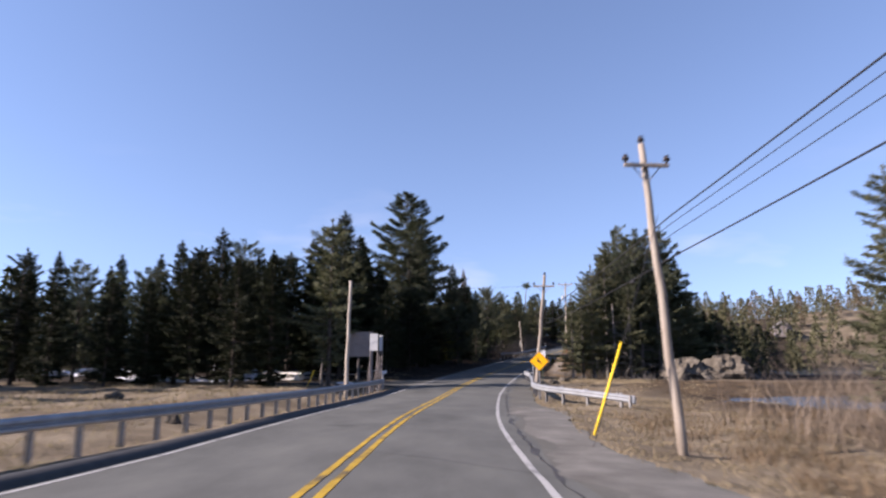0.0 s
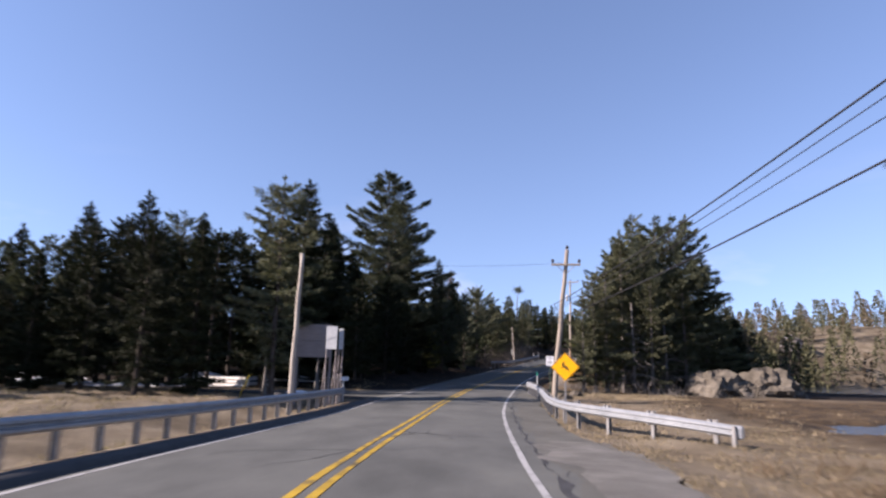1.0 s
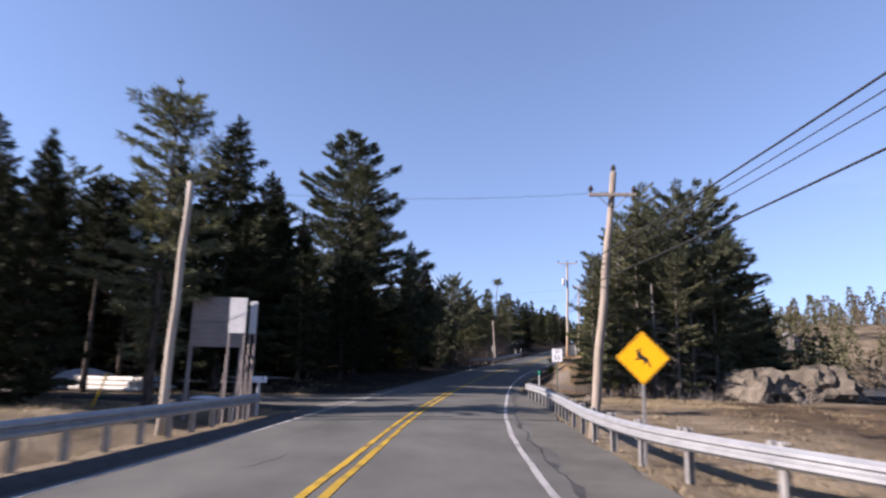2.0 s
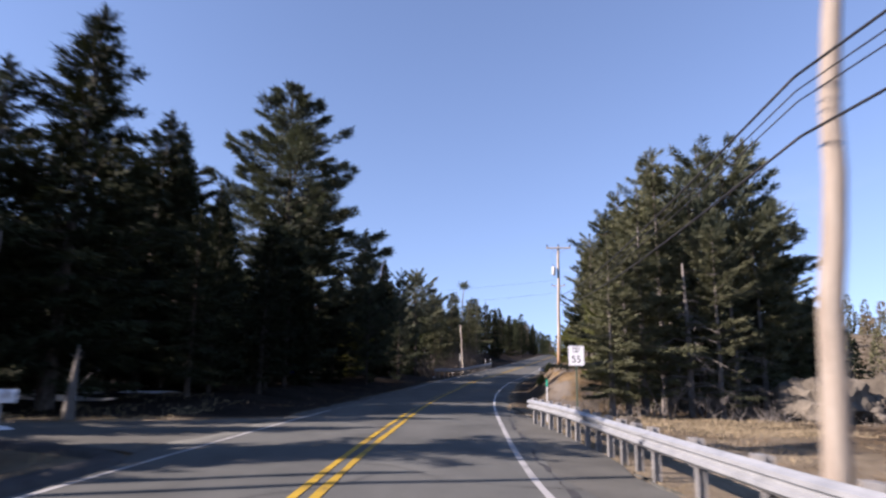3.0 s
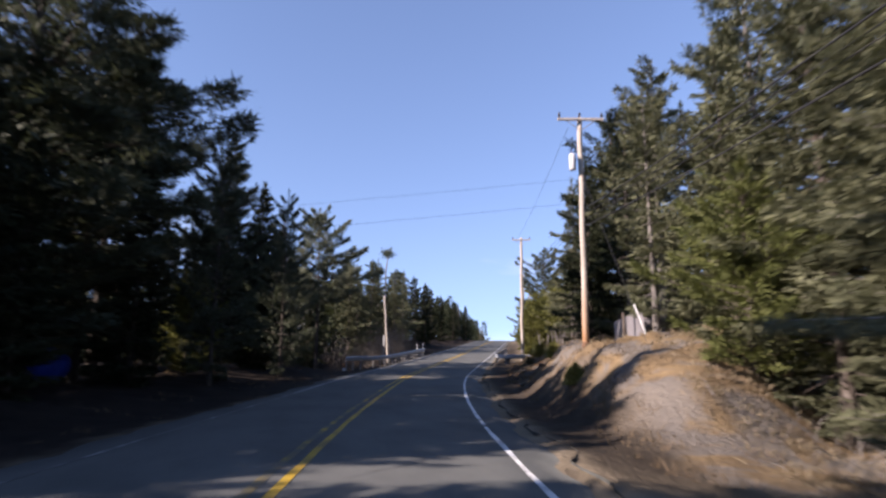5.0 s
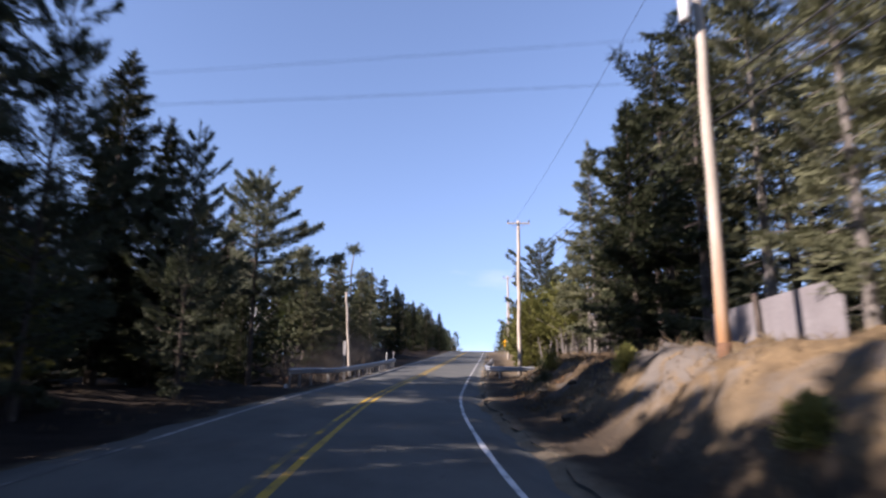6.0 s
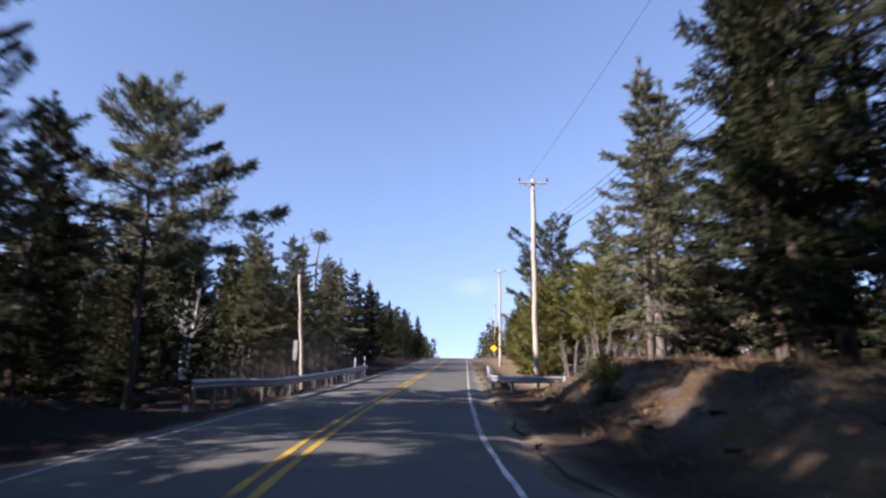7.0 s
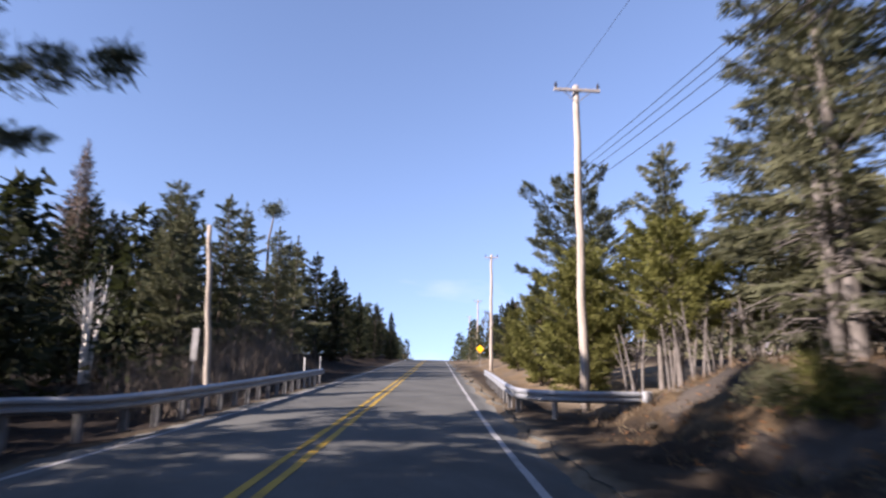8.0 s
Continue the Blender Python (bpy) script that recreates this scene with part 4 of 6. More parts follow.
# the big pine and the wood beside the road after the side road
plant("pine_d", 7.4, 102.3, 12.2, wide=0.82)
plant("pine_b", 2.0, 85.2, 11.7, wide=0.62)
plant("pine_b", 4.9, 92.0, 10.4, wide=0.6)
plant("pine_a", -4.3, 81.2, 22.7, wide=1.24, turn=205)
# Some spruces here, hidden by the pine, are added to shade road and bank.
for key, x, y, h in (("spruce_a", -8.4, 67.6, 12.2), ("fir_h", -9.2, 72.3, 13.6), ("spruce_b", -7.0, 71.2, 11.0), ("fir_f", -4.8, 83.9, 15.0), ("fir_f", -3.6, 89.3, 17.5), ("fir_f", -3.2, 91.6, 16.8), ("spruce_a", 1.4, 95.8, 14.6), ("spruce_c", -4.2, 73.8, 11.0), ("spruce_a", -3.4, 78.0, 11.0), ("spruce_c", -3.6, 67.5, 9.0), ("spruce_a", -5.5, 65.0, 8.8), ("thin", -7.6, 75.5, 8), ("spruce_c", -9.5, 80, 9), 
                     ("spruce_b", 3.4, 95.2, 11.2), ("spruce_c", 4.4, 101.0, 9.6), ("thin", 1.0, 97.5, 11), ("spruce_b", 3.6, 106.5, 10),
                     ("thin", -2.5, 101, 8.5), ("thin", -1, 108, 11),
                     ("spruce_b", -0.6, 82.6, 9.2), ("spruce_c", -2.8, 84.0, 12.0), ("thin", -3.2, 74.6, 9), ("fir_f", -5.5, 93.5, 12.5), ("thin", -1.6, 93.6, 8), ("spruce_c", -9.5, 72.8, 9.5), ("spruce_b", -2.2, 76.2, 7.5),
                     ("spruce_c", -9.5, 92.6, 10), ("spruce_c", -6.5, 98.0, 9), ("spruce_c", -6.5, 84.2, 12)):
    plant(key, x, y, h, group="trees beside the road after the side road")
# young spruces filling the wood's floor
for x, y, h in ((-11, 62.5, 5.0), (-14.5, 66.5, 5.5), (-17.5, 64.5, 6.0), (-11.2, 74.6, 5.5), (-14.2, 77.6, 6.0), (-10.6, 83.5, 5.5), (-13.5, 87.5, 6.0),
                     (-8.2, 90.2, 5.0), (-4.2, 96.2, 5.0), (-0.2, 103.0, 5.0), (-17.2, 73.6, 6.5), (-20.5, 66.5, 6.0), (-4.6, 88.4, 4.2), (0.6, 92.4, 3.8), (-7.2, 79.6, 4.6)):
    plant("young", x, y, h, label="young dark spruce in the shade of the wood", group="young spruces in the wood")
plant("cedar", 0.6, 88.2, 4.6, label="small yellow-green cedar before the dark spruces")
# left beyond the second guardrail
for key, x, y, h in (("spruce_a", 3.5, 133, 12.5), ("spruce_c", 1.0, 127, 12), ("spruce_c", 0.5, 120, 11), ("spruce_a", 6.0, 143, 14.5), ("spruce_c", 4.4, 147, 15.5), ("fir_a", 13.0, 124.6, 9.6), ("fir_c", 12.4, 127, 10), ("fir_a", 15.2, 129.5, 10.0),
                     ("spruce_b", 6.9, 104.2, 5.6), ("fir_d", 16.6, 133.5, 10.4), ("fir_c", 12.2, 130, 11), ("spruce_a", 5.5, 113, 10.5), ("spruce_c", 3.0, 117, 11.5), ("spruce_a", 8.0, 147, 14), ("spruce_b", 10.5, 142, 13), ("spruce_c", 3.8, 150, 15), ("spruce_a", 6.6, 152, 15), ("spruce_c", 12.5, 150, 11), ("fir_a", 19.2, 136, 9.5), ("fir_d", 21.4, 141.5, 10), ("spruce_c", 24.5, 148, 10), ("spruce_b", 27, 152, 9.5),
                     ("spruce_c", 30.0, 160, 9), ("spruce_b", 34.0, 168.5, 8.5), ("spruce_c", 39, 178, 8.5), ("spruce_b", 45, 189, 8.0), ("spruce_c", 22, 150, 11), ("spruce_a", 13, 136, 11)):
    plant(key, x, y, h, group="trees beyond the second guardrail")
# right: the clump by the marsh
for key, x, y, h, wide in (("fir_d", 12.9, 62.2, 8.3, 1.1), ("fir_d", 15.4, 64.2, 11.6, 1.1), ("fir_b", 14.2, 63.4, 8.6, 1.2), ("fir_d", 17.4, 66.0, 14.4, 0.95), ("pine_c", 19.6, 66.4, 13.4, 0.8), ("fir_b", 21.6, 68.4, 16.2, 1.15),
                           ("pine_c", 22.6, 67.6, 15.2, 0.85), ("fir_a", 24.2, 68.0, 16.5, 1.05), ("fir_b", 19.0, 63.4, 9.6, 1.1), ("fir_b", 22.6, 65.2, 10.6, 1.2), ("fir_d", 26.0, 68.6, 13.0, 1.25), ("fir_a", 27.6, 69.5, 9.8, 1.2),
                           ("fir_a", 17.2, 68.5, 11.4, 1.1), ("spruce_c", 24.2, 72, 12, 1.0), ("spruce_b", 29.6, 70.5, 7.5, 1.2)):
    plant(key, x, y, h, wide=wide, group="trees in the clump by the marsh")
# right: on and behind the sandy bank
for key, x, y, h in (("fir_b", 17.25, 75.75, 9.4), ("gold", 15.8, 69.7, 5.2), ("gold", 17.4, 70.8, 5.6), ("fir_b", 21.0, 71.8, 14.0), ("fir_a", 19.4, 74.4, 11.0), ("fir_b", 21.5, 75.0, 15.5), ("fir_b", 22.6, 83.0, 15.6), ("fir_a", 23.8, 78.6, 14.5), ("fir_e", 22.4, 85.6, 14.0), ("spruce_a", 22.2, 89.4, 11.2),
                     ("fir_e", 24.6, 90.2, 15.0), ("fir_e", 27.0, 94.2, 14.6), ("fir_d", 26.2, 99.0, 12.9), ("fir_e", 30.6, 97.4, 16.5), ("fir_e", 28.4, 91.5, 17), ("fir_d", 30.0, 102.4, 14.6),
                     ("fir_e", 27, 86, 15), ("fir_e", 31.5, 89, 15), ("thin", 33, 100, 14)):
    plant(key, x, y, h, group="trees on and behind the sandy bank")
for key, x, y, h in (("fir_c", 31.3, 109.6, 10.0), ("pine_c", 31.2, 115.6, 10.4), ("cedar_b", 28.2, 106.2, 5.8), ("cedar_b", 29.6, 108.6, 6.0), ("cedar", 27.6, 110.4, 5.4), ("cedar", 29.0, 112.6, 6.2), ("cedar_b", 31.4, 105.8, 6.0),
                     ("cedar", 30.6, 118.5, 5.0), ("cedar", 33.0, 122, 5.2), ("fir_a", 33.8, 118.8, 8.5), ("cedar", 35.5, 127, 4.8), ("spruce_b", 37.5, 130, 7), ("cedar", 38.5, 135, 5), ("spruce_b", 42, 142, 6.5),
                      ("spruce_b", 47, 152, 7), ("spruce_c", 52, 163, 7.5), ("spruce_b", 58, 176, 7)):
    plant(key, x, y, h, group="trees on and behind the sandy bank")
# low bushes on the bank
for i, (x, y, r, h) in enumerate(((12.9, 73.3, 0.36, 0.55), (15.65, 80.7, 0.3, 0.66), (22.05, 96.8, 0.72, 1.0), (20.3, 94.2, 0.6, 0.65), (22.6, 98.2, 0.5, 0.7))):
    bush(x, y, r, h, 60 + i, CEDAR if i == 2 else FIR if i > 2 else BUSH)
# low spruces deeper in the wood behind the bank
for x, y, h in ((30, 84, 7), (33, 88, 7.5), (36, 92, 8), (29, 80.5, 6.5), (34, 81, 7), (38, 86, 8), (26, 83.5, 5.5), (27.5, 89.5, 5),
                     (31, 93, 7.5), (33, 97, 8), (29.5, 95.5, 6), (32.5, 103, 8), (35.5, 99, 8), (38, 108, 4.6), (40, 110.5, 4.6), (36.5, 106.3, 4.2), (39.3, 105.2, 4.6), (37, 103, 4.2), (24.5, 87, 4.5)):
    plant("young", x, y, h, label="low dark spruce in the wood behind the bank", group="low spruces behind the bank")
# right near the start
for key, x, y, h in (("fir_a", 17.0, 23.0, 9.6), ("cedar", 20.5, 26, 4.2), ("cedar", 18.6, 21.5, 3.0)):
    plant(key, x, y, h, group="trees near the start")


# ---------------------------------------------------------------- guardrails
def w_beam(path, base_h=0.43):
    """A W-beam swept along a line of points; faces the side to the left of its direction."""
    prof = ((0.00, 0.00), (0.035, 0.03), (0.075, 0.055), (0.075, 0.105), (0.015, 0.14), (0.015, 0.17), (0.075, 0.205), (0.075, 0.255), (0.035, 0.28), (0.0, 0.31),
            (-0.012, 0.31), (0.018, 0.272), (0.06, 0.25), (0.06, 0.21), (0.0, 0.172), (0.0, 0.138), (0.06, 0.10), (0.06, 0.06), (0.02, 0.038), (-0.012, 0.0))
    pts = [Vector(p) for p in path]
    verts, faces = [], []
    m = len(prof)
    for i, p in enumerate(pts):
        d = pts[min(i + 1, len(pts) - 1)] - pts[max(i - 1, 0)]
        d.z = 0
        d.normalize()
        nrm = Vector((-d.y, d.x, 0))
        for a, h in prof:
            verts.append(p + nrm * a * 1.1 + Vector((0, 0, base_h + h)))
    for i in range(len(pts) - 1):
        for k in range(m):
            k2 = (k + 1) % m
            faces.append((i * m + k, i * m + k2, (i + 1) * m + k2, (i + 1) * m + k))
    faces.append(tuple(range(m))[::-1])
    faces.append(tuple((len(pts) - 1) * m + k for k in range(m)))
    return verts, faces


def resample(pts, st):
    pts = [Vector(p) for p in pts]
    # Catmull-Rom through the points, then even steps
    dense = []
    for i in range(len(pts) - 1):
        a, b, c, d = pts[max(i - 1, 0)], pts[i], pts[i + 1], pts[min(i + 2, len(pts) - 1)]
        for k in range(24):
            t = k / 24
            dense.append(0.5 * ((2 * b) + (c - a) * t + (2 * a - 5 * b + 4 * c - d) * t * t + (3 * b - a - 3 * c + d) * t ** 3))
    dense.append(pts[-1])
    out, acc = [dense[0]], 0.0
    for p, q in zip(dense, dense[1:]):
        seg = (q - p).length
        while acc + seg >= st:
            f = (st - acc) / seg
            p = p.lerp(q, f)
            out.append(p.copy())
            seg = (q - p).length
            acc = 0.0
        acc += seg
    return out


POST_MESH = None


def post_mesh():
    """A rolled steel I-post with a spacer block."""
    bm = bmesh.new()
    for b in (bm_box(0.11, 0.012, 1.6, (0, 0.055, 0.0), 0.002), bm_box(0.11, 0.012, 1.6, (0, -0.055, 0.0), 0.002), bm_box(0.012, 0.10, 1.6, (0, 0, 0.0))):
        tmp = bpy.data.meshes.new("tmp")
        b.to_mesh(tmp)
        b.free()
        bm.from_mesh(tmp)
        bpy.data.meshes.remove(tmp)
    me = bpy.data.meshes.new("post")
    bm.to_mesh(me)
    bm.free()
    me.materials.append(GALV_POST)
    return me


def guardrail(pts, label, flip=False, blocks=False, spacing=1.905, high=0.43, close=2.0):
    """A rail on its posts along plan points; the face looks to the left of the direction, or to the right when flipped."""
    global POST_MESH
    if POST_MESH is None:
        POST_MESH = post_mesh()
    fine = resample([(x, y, z) for x, y, z in pts], spacing / 4)
    if flip:
        fine = fine[::-1]
    rail = thing("guardrail", fine[0].x, fine[0].y, fine[0].z, label, "guardrail")
    inv = Matrix.Translation(-fine[0])
    # overlapping lengths of beam
    n = len(fine)
    for a in range(0, n - 1, 24):
        v, f = w_beam([inv @ p for p in fine[a:min(a + 25, n)]], high)
        part("beam", mesh_of("beam", v, f, GALV, smooth=False), None, rail)
    block = bpy.data.meshes.new("spacer_block")
    bb = bm_box(0.10, 0.14, 0.40, (0.16, 0.01, high + 0.17), 0.01)
    bb.to_mesh(block)
    bb.free()
    block.materials.append(GALV_POST)
    # posts stand closer together past a share of the length
    for i in [k for k in range(1, n) if k % (2 if k > close * n else 4) == 1]:
        p = fine[i]
        d = fine[min(i + 1, n - 1)] - fine[max(i - 1, 0)]
        ang = math.atan2(d.y, d.x)
        ob = part("post", POST_MESH, None, rail)
        q = inv @ p - Vector((0, 0, 0 if blocks else 0.09))
        ob.matrix_basis = Matrix.Translation((q.x + math.sin(ang) * 0.09, q.y - math.cos(ang) * 0.09, q.z)) @ Matrix.Rotation(ang, 4, "Z")
        if blocks:
            ob2 = part("spacer_block", block, None, rail)
            ob2.matrix_basis = ob.matrix_basis.copy()
    return rail, fine


def rail_points(table):
    """Plan points on the road's edge: offset and station, height from the road."""
    out = []
    for u, s, dz in table:
        x, y = along(u, s)
        out.append((float(x), float(y), float(road_z(s)) + dz))
    return out


LEFT_RAIL = rail_points(((-7.0, -60, 0), (-7.0, -10, 0), (-7.0, 9, 0), (-6.6, 12.8, 0), (-5.7, 17.5, 0), (-5.25, 23, 0), (-5.05, 30, 0), (-5.0, 40, 0), (-5.02, 43.0, -0.02), (-5.35, 44.9, -0.08)))
guardrail(LEFT_RAIL, "long galvanised guardrail in shade on steel posts", flip=True, spacing=1.3)
RIGHT_RAIL = [(8.35, 28.3, -0.95), (7.9, 28.75, -0.90), (6.7, 30.3, -0.80), (5.55, 33.0, -0.75), (5.35, 35.5, -0.78), (5.55, 39.0, -0.79), (5.95, 42.0, -0.78), (6.65, 47.0, -0.74), (7.12, 51.8, -0.63), (7.28, 56.2, -0.56)]
guardrail(RIGHT_RAIL, "sunlit galvanised guardrail curving along the marsh", blocks=True, close=0.6)
LEFT_RAIL_FAR = [(9.35, 100.9, 1.15), (10.75, 103.3, 1.25)] + rail_points(((-4.25, 103, -0.05), (-3.95, 108, -0.05), (-3.95, 114, -0.05), (-4.0, 122.8, -0.05)))
guardrail(LEFT_RAIL_FAR, "shaded galvanised guardrail on dark posts", flip=True, high=0.47, spacing=1.27)
RIGHT_RAIL_FAR = [(24.7, 104.0, 1.55), (23.0, 104.6, 1.55), (22.5, 106.2, 1.6)] + rail_points(((4.45, 110, -0.05), (4.7, 117, -0.05), (4.9, 124.7, -0.05)))
guardrail(RIGHT_RAIL_FAR, "galvanised guardrail with a bent approach end")


def bullnose(x, y, z, rz, label):
    """The flat flared end plate of a guardrail."""
    ob = thing("rail_terminal", x, y, z, label, "guardrail end", rz=rz)
    bm = bm_box(0.30, 0.16, 0.36, (0, 0, 0.58), 0.05)
    part("end_shoe", bm, GALV, ob)
    part("post", bm_box(0.10, 0.12, 1.3, (0.05, 0.12, 0.1), 0.01), GALV_POST, ob)
    return ob


bullnose(8.44, 28.2, -0.97, 132, "rounded galvanised end of the marsh guardrail")
bullnose(24.9, 103.95, 1.55, 170, "rounded galvanised end of the guardrail by the pole")


# ---------------------------------------------------------------- utility poles and wires
def insulator_bm(k):
    return bm_tube([(0, 0, 0), (0, 0, 0.06), (0, 0, 0.07), (0, 0, 0.12), (0, 0, 0.13), (0, 0, 0.2)], [0.03, 0.03, 0.09 * k, 0.09 * k, 0.07 * k, 0.055 * k], 8)


def utility_pole(base, top, label, wood=WOOD_POLE, r0=0.16, r1=0.105, arm=None, ridge=False, red_foot=0.0, turn=0.0, cap=0.6):
    """A tapered wooden pole from base to top; arm: height below the top and length of a crossarm."""
    b, t = Vector(base), Vector(top)
    ob = thing("utility_pole", b.x, b.y, b.z, label, "utility pole", "utility poles along the road")
    d = t - b
    n = 10
    wob = [Vector((0.02 * math.sin(i * 1.7 + b.x), 0.02 * math.cos(i * 2.1), 0)) for i in range(n + 1)]
    pts = [d * (i / n) + (wob[i] if 0 < i < n else Vector()) for i in range(n + 1)]
    pts[0] = pts[0] - d.normalized() * 0.6
    part("shaft", bm_tube(pts, [r0 + (r1 - r0) * i / n for i in range(n + 1)], 12), wood, ob, smooth=True)
    if red_foot:
        part("foot", bm_tube([d * (h / d.length) + wob[min(1, k)] * (h * n / d.length if k else 0) for k, h in enumerate((-0.3, red_foot * 0.5, red_foot))], [r0 + 0.016, r0 + 0.010, r0 + 0.004], 12), WOOD_RED, ob, "reddish treated butt", smooth=True)
    if arm:
        down, ln = arm
        c = d - d.normalized() * down
        rot = Matrix.Rotation(radians(turn), 4, "Z")
        a = part("crossarm", bm_box(ln, 0.085, 0.095, c + rot @ Vector((0, -0.15, 0)), 0.01, rot), wood, ob)
        for f in (-0.46, 0.46):
            ins = part("insulator", insulator_bm(cap), DARK_IRON, ob, "dark porcelain insulator", smooth=True)
            ins.matrix_basis = Matrix.Translation(c + rot @ Vector((ln * f, -0.15, 0.06)))
        for sg in (-1, 1):
            part("brace", bm_tube([c + rot @ Vector((sg * ln * 0.3, -0.15, -0.05)), c + rot @ Vector((0, -0.12, -0.45))], [0.015, 0.015], 5), GALV_POST, ob)
    if ridge:
        ins = part("insulator", insulator_bm(cap), DARK_IRON, ob, "dark porcelain insulator", smooth=True)
        ins.matrix_basis = Matrix.Translation(d)
    return ob


P1 = ((5.52, 14.75, -0.75), (5.05, 15.05, 6.88))
P2 = ((5.93, 40.3, -0.75), (6.66, 40.15, 6.75))
P3 = ((15.25, 77.05, 1.7), (15.36, 77.05, 10.45))
P4 = ((24.95, 106.8, 2.1), (25.03, 106.75, 12.55))
utility_pole(*P1, "weathered wooden utility pole leaning over the grass", arm=(0.62, 1.15), ridge=True, r0=0.118, r1=0.08, turn=4, cap=1.0)
utility_pole(*P2, "leaning wooden utility pole behind the guardrail", arm=(0.75, 1.35), ridge=True, r0=0.135, r1=0.09, turn=-8, cap=0.9)
tpole = utility_pole(*P3, "pale wooden pole with a transformer on the bank", arm=(0.12, 1.75), ridge=True, red_foot=0.3, r0=0.12, r1=0.09, turn=-14, wood=WOOD_STAINED)
utility_pole(*P4, "pale wooden utility pole behind the far guardrail", arm=(0.22, 1.6), r0=0.15, turn=-18, wood=WOOD_PALE)
utility_pole((-6.62, 43.0, -1.0), (-6.47, 43.0, 6.72), "bare weathered wooden pole by the board sign", wood=WOOD_PALE, r0=0.14, r1=0.10)
utility_pole((14.3, 112.0, land_z(14.3, 112.0)), (13.85, 112.05, 7.6), "short pale wooden pole at the wood's edge", wood=WOOD_PALE, r0=0.10, r1=0.075)
part("tank", bm_tube([(0, 0, 0), (0, 0, 0.03), (0, 0, 0.58), (0, 0, 0.63)], [0.10, 0.125, 0.125, 0.09], 14), GREY_PAINT, tpole, "pale grey transformer can", smooth=True).matrix_basis = Matrix.Translation((-0.28, -0.05, 6.62))
part("bracket", bm_box(0.2, 0.08, 0.08, (-0.2, 0, 7.05)), GALV_POST, tpole)
part("bushing", bm_tube([(-0.30, -0.05, 7.24), (-0.30, -0.05, 7.4)], [0.03, 0.02], 6), DARK_IRON, tpole)
# poles further up the hill
for x, y, top in ((39.3, 141.3, 15.0), (57.3, 181.5, 17.3), (72.6, 217.4, 19.4)):
    utility_pole((x, y, land_z(x, y)), (x + 0.1, y, top), "pale wooden utility pole up the hill", wood=WOOD_PALE, arm=(0.3, 1.2), turn=-22)


def wire(a, b, sag, label, r=0.012, n=14):
    a, b = Vector(a), Vector(b)
    pts = [a.lerp(b, i / n) - Vector((0, 0, 4 * sag * (i / n) * (1 - i / n))) for i in range(n + 1)]
    me = mesh_of("overhead_wire", *tube_data([p - a for p in pts], [r] * (n + 1), 5), CABLE, smooth=True)
    ob = new("overhead_wire", me)
    ob.location = a
    return tagged(ob, label, "cable", "overhead wires")


BACK = (5.2, -24.0, 1.0)   # a pole out of sight behind the start
spans = ((BACK, P1[0], 0.18), (P1[0], P2[0], 0.18), (P2[0], P3[0], 0.42), (P3[0], P4[0], 0.3))
low_z = ((7.2, 4.97, 4.12, 6.85, 9.7), (6.9, 4.77, 3.95, 6.65, 9.45), (6.55, 4.5, 3.82, 6.45, 9.2), (5.85, 3.95, 3.42, 6.2, 8.8))
for row, rad in zip(low_z, (0.017, 0.009, 0.009, 0.017)):
    for i, (a, b, sag) in enumerate(spans):
        wire((a[0] + 0.1, a[1], row[i]), (b[0] + 0.1, b[1], row[i + 1]), sag, "dark cable strung between the roadside poles", rad if i < 3 else 0.009)
for (x, y, z), ln in (((5.65, 16.64, 4.86), 0.3), ((5.68, 18.36, 3.72), 0.26)):
    ob = thing("splice_case", x, y, z, "dark splice case hanging on the cable", "cable splice", rz=90)
    part("case", bm_tube([(-ln / 2, 0, 0), (-ln / 2 + 0.05, 0, 0), (ln / 2 - 0.05, 0, 0), (ln / 2, 0, 0)], [0.02, 0.05, 0.05, 0.02], 8), CABLE, ob, smooth=True)
    part("hanger", bm_tube([(0, 0, 0), (0, 0, 0.12)], [0.01, 0.01], 5), CABLE, ob)
wire((P3[1][0] - 0.5, P3[1][1], P3[1][2] - 0.45), (P4[1][0] - 0.5, P4[1][1], P4[1][2] - 0.3), 0.3, "thin bare wire between pole tops", 0.006)
wire((15.0, 76.9, 7.95), (-16.0, 86.4, 5.7), 0.25, "thin service wire crossing over the road", 0.004)
wire((15.0, 77.0, 7.05), (-16.0, 82.8, 4.0), 0.25, "thin service wire crossing over the road", 0.005)
wire((-6.47, 43.0, 6.55), (6.5, 40.1, 6.1), 0.3, "thin wire crossing to the bare pole", 0.006)


def guy(pole_at, anchor, frac0, frac1, mat, label, r=0.036):
    """A stay wire with a plastic guard over its lower length."""
    a, b = Vector(anchor), Vector(pole_at)
    ob = thing("guy_wire", a.x, a.y, a.z, label, "guy wire")
    d = b - a
    part("strand", bm_tube([(0, 0, -0.2), d], [0.008, 0.008], 5), CABLE, ob)
    part("guard", bm_tube([d * frac0, d * frac1], [r, r], 8), mat, ob, "plastic guard tube", smooth=True)
    return ob


guy((5.2, 14.55, 4.9), (3.35, 14.55, -0.50), 0.05, 0.44, GUARD_YELLOW, "stay wire with a bright yellow guard", 0.027)
guy((15.3, 77.0, 8.3), (14.75, 72.4, 1.75), 0.04, 0.18, GUARD_WHITE, "stay wire with a white guard on the bank", 0.024)
guy((-6.5, 43.0, 6.0), (-9.9, 45.4, -0.9), 0.02, 0.20, GUARD_YELLOW, "stay wire with a yellow guard in the field", 0.026)


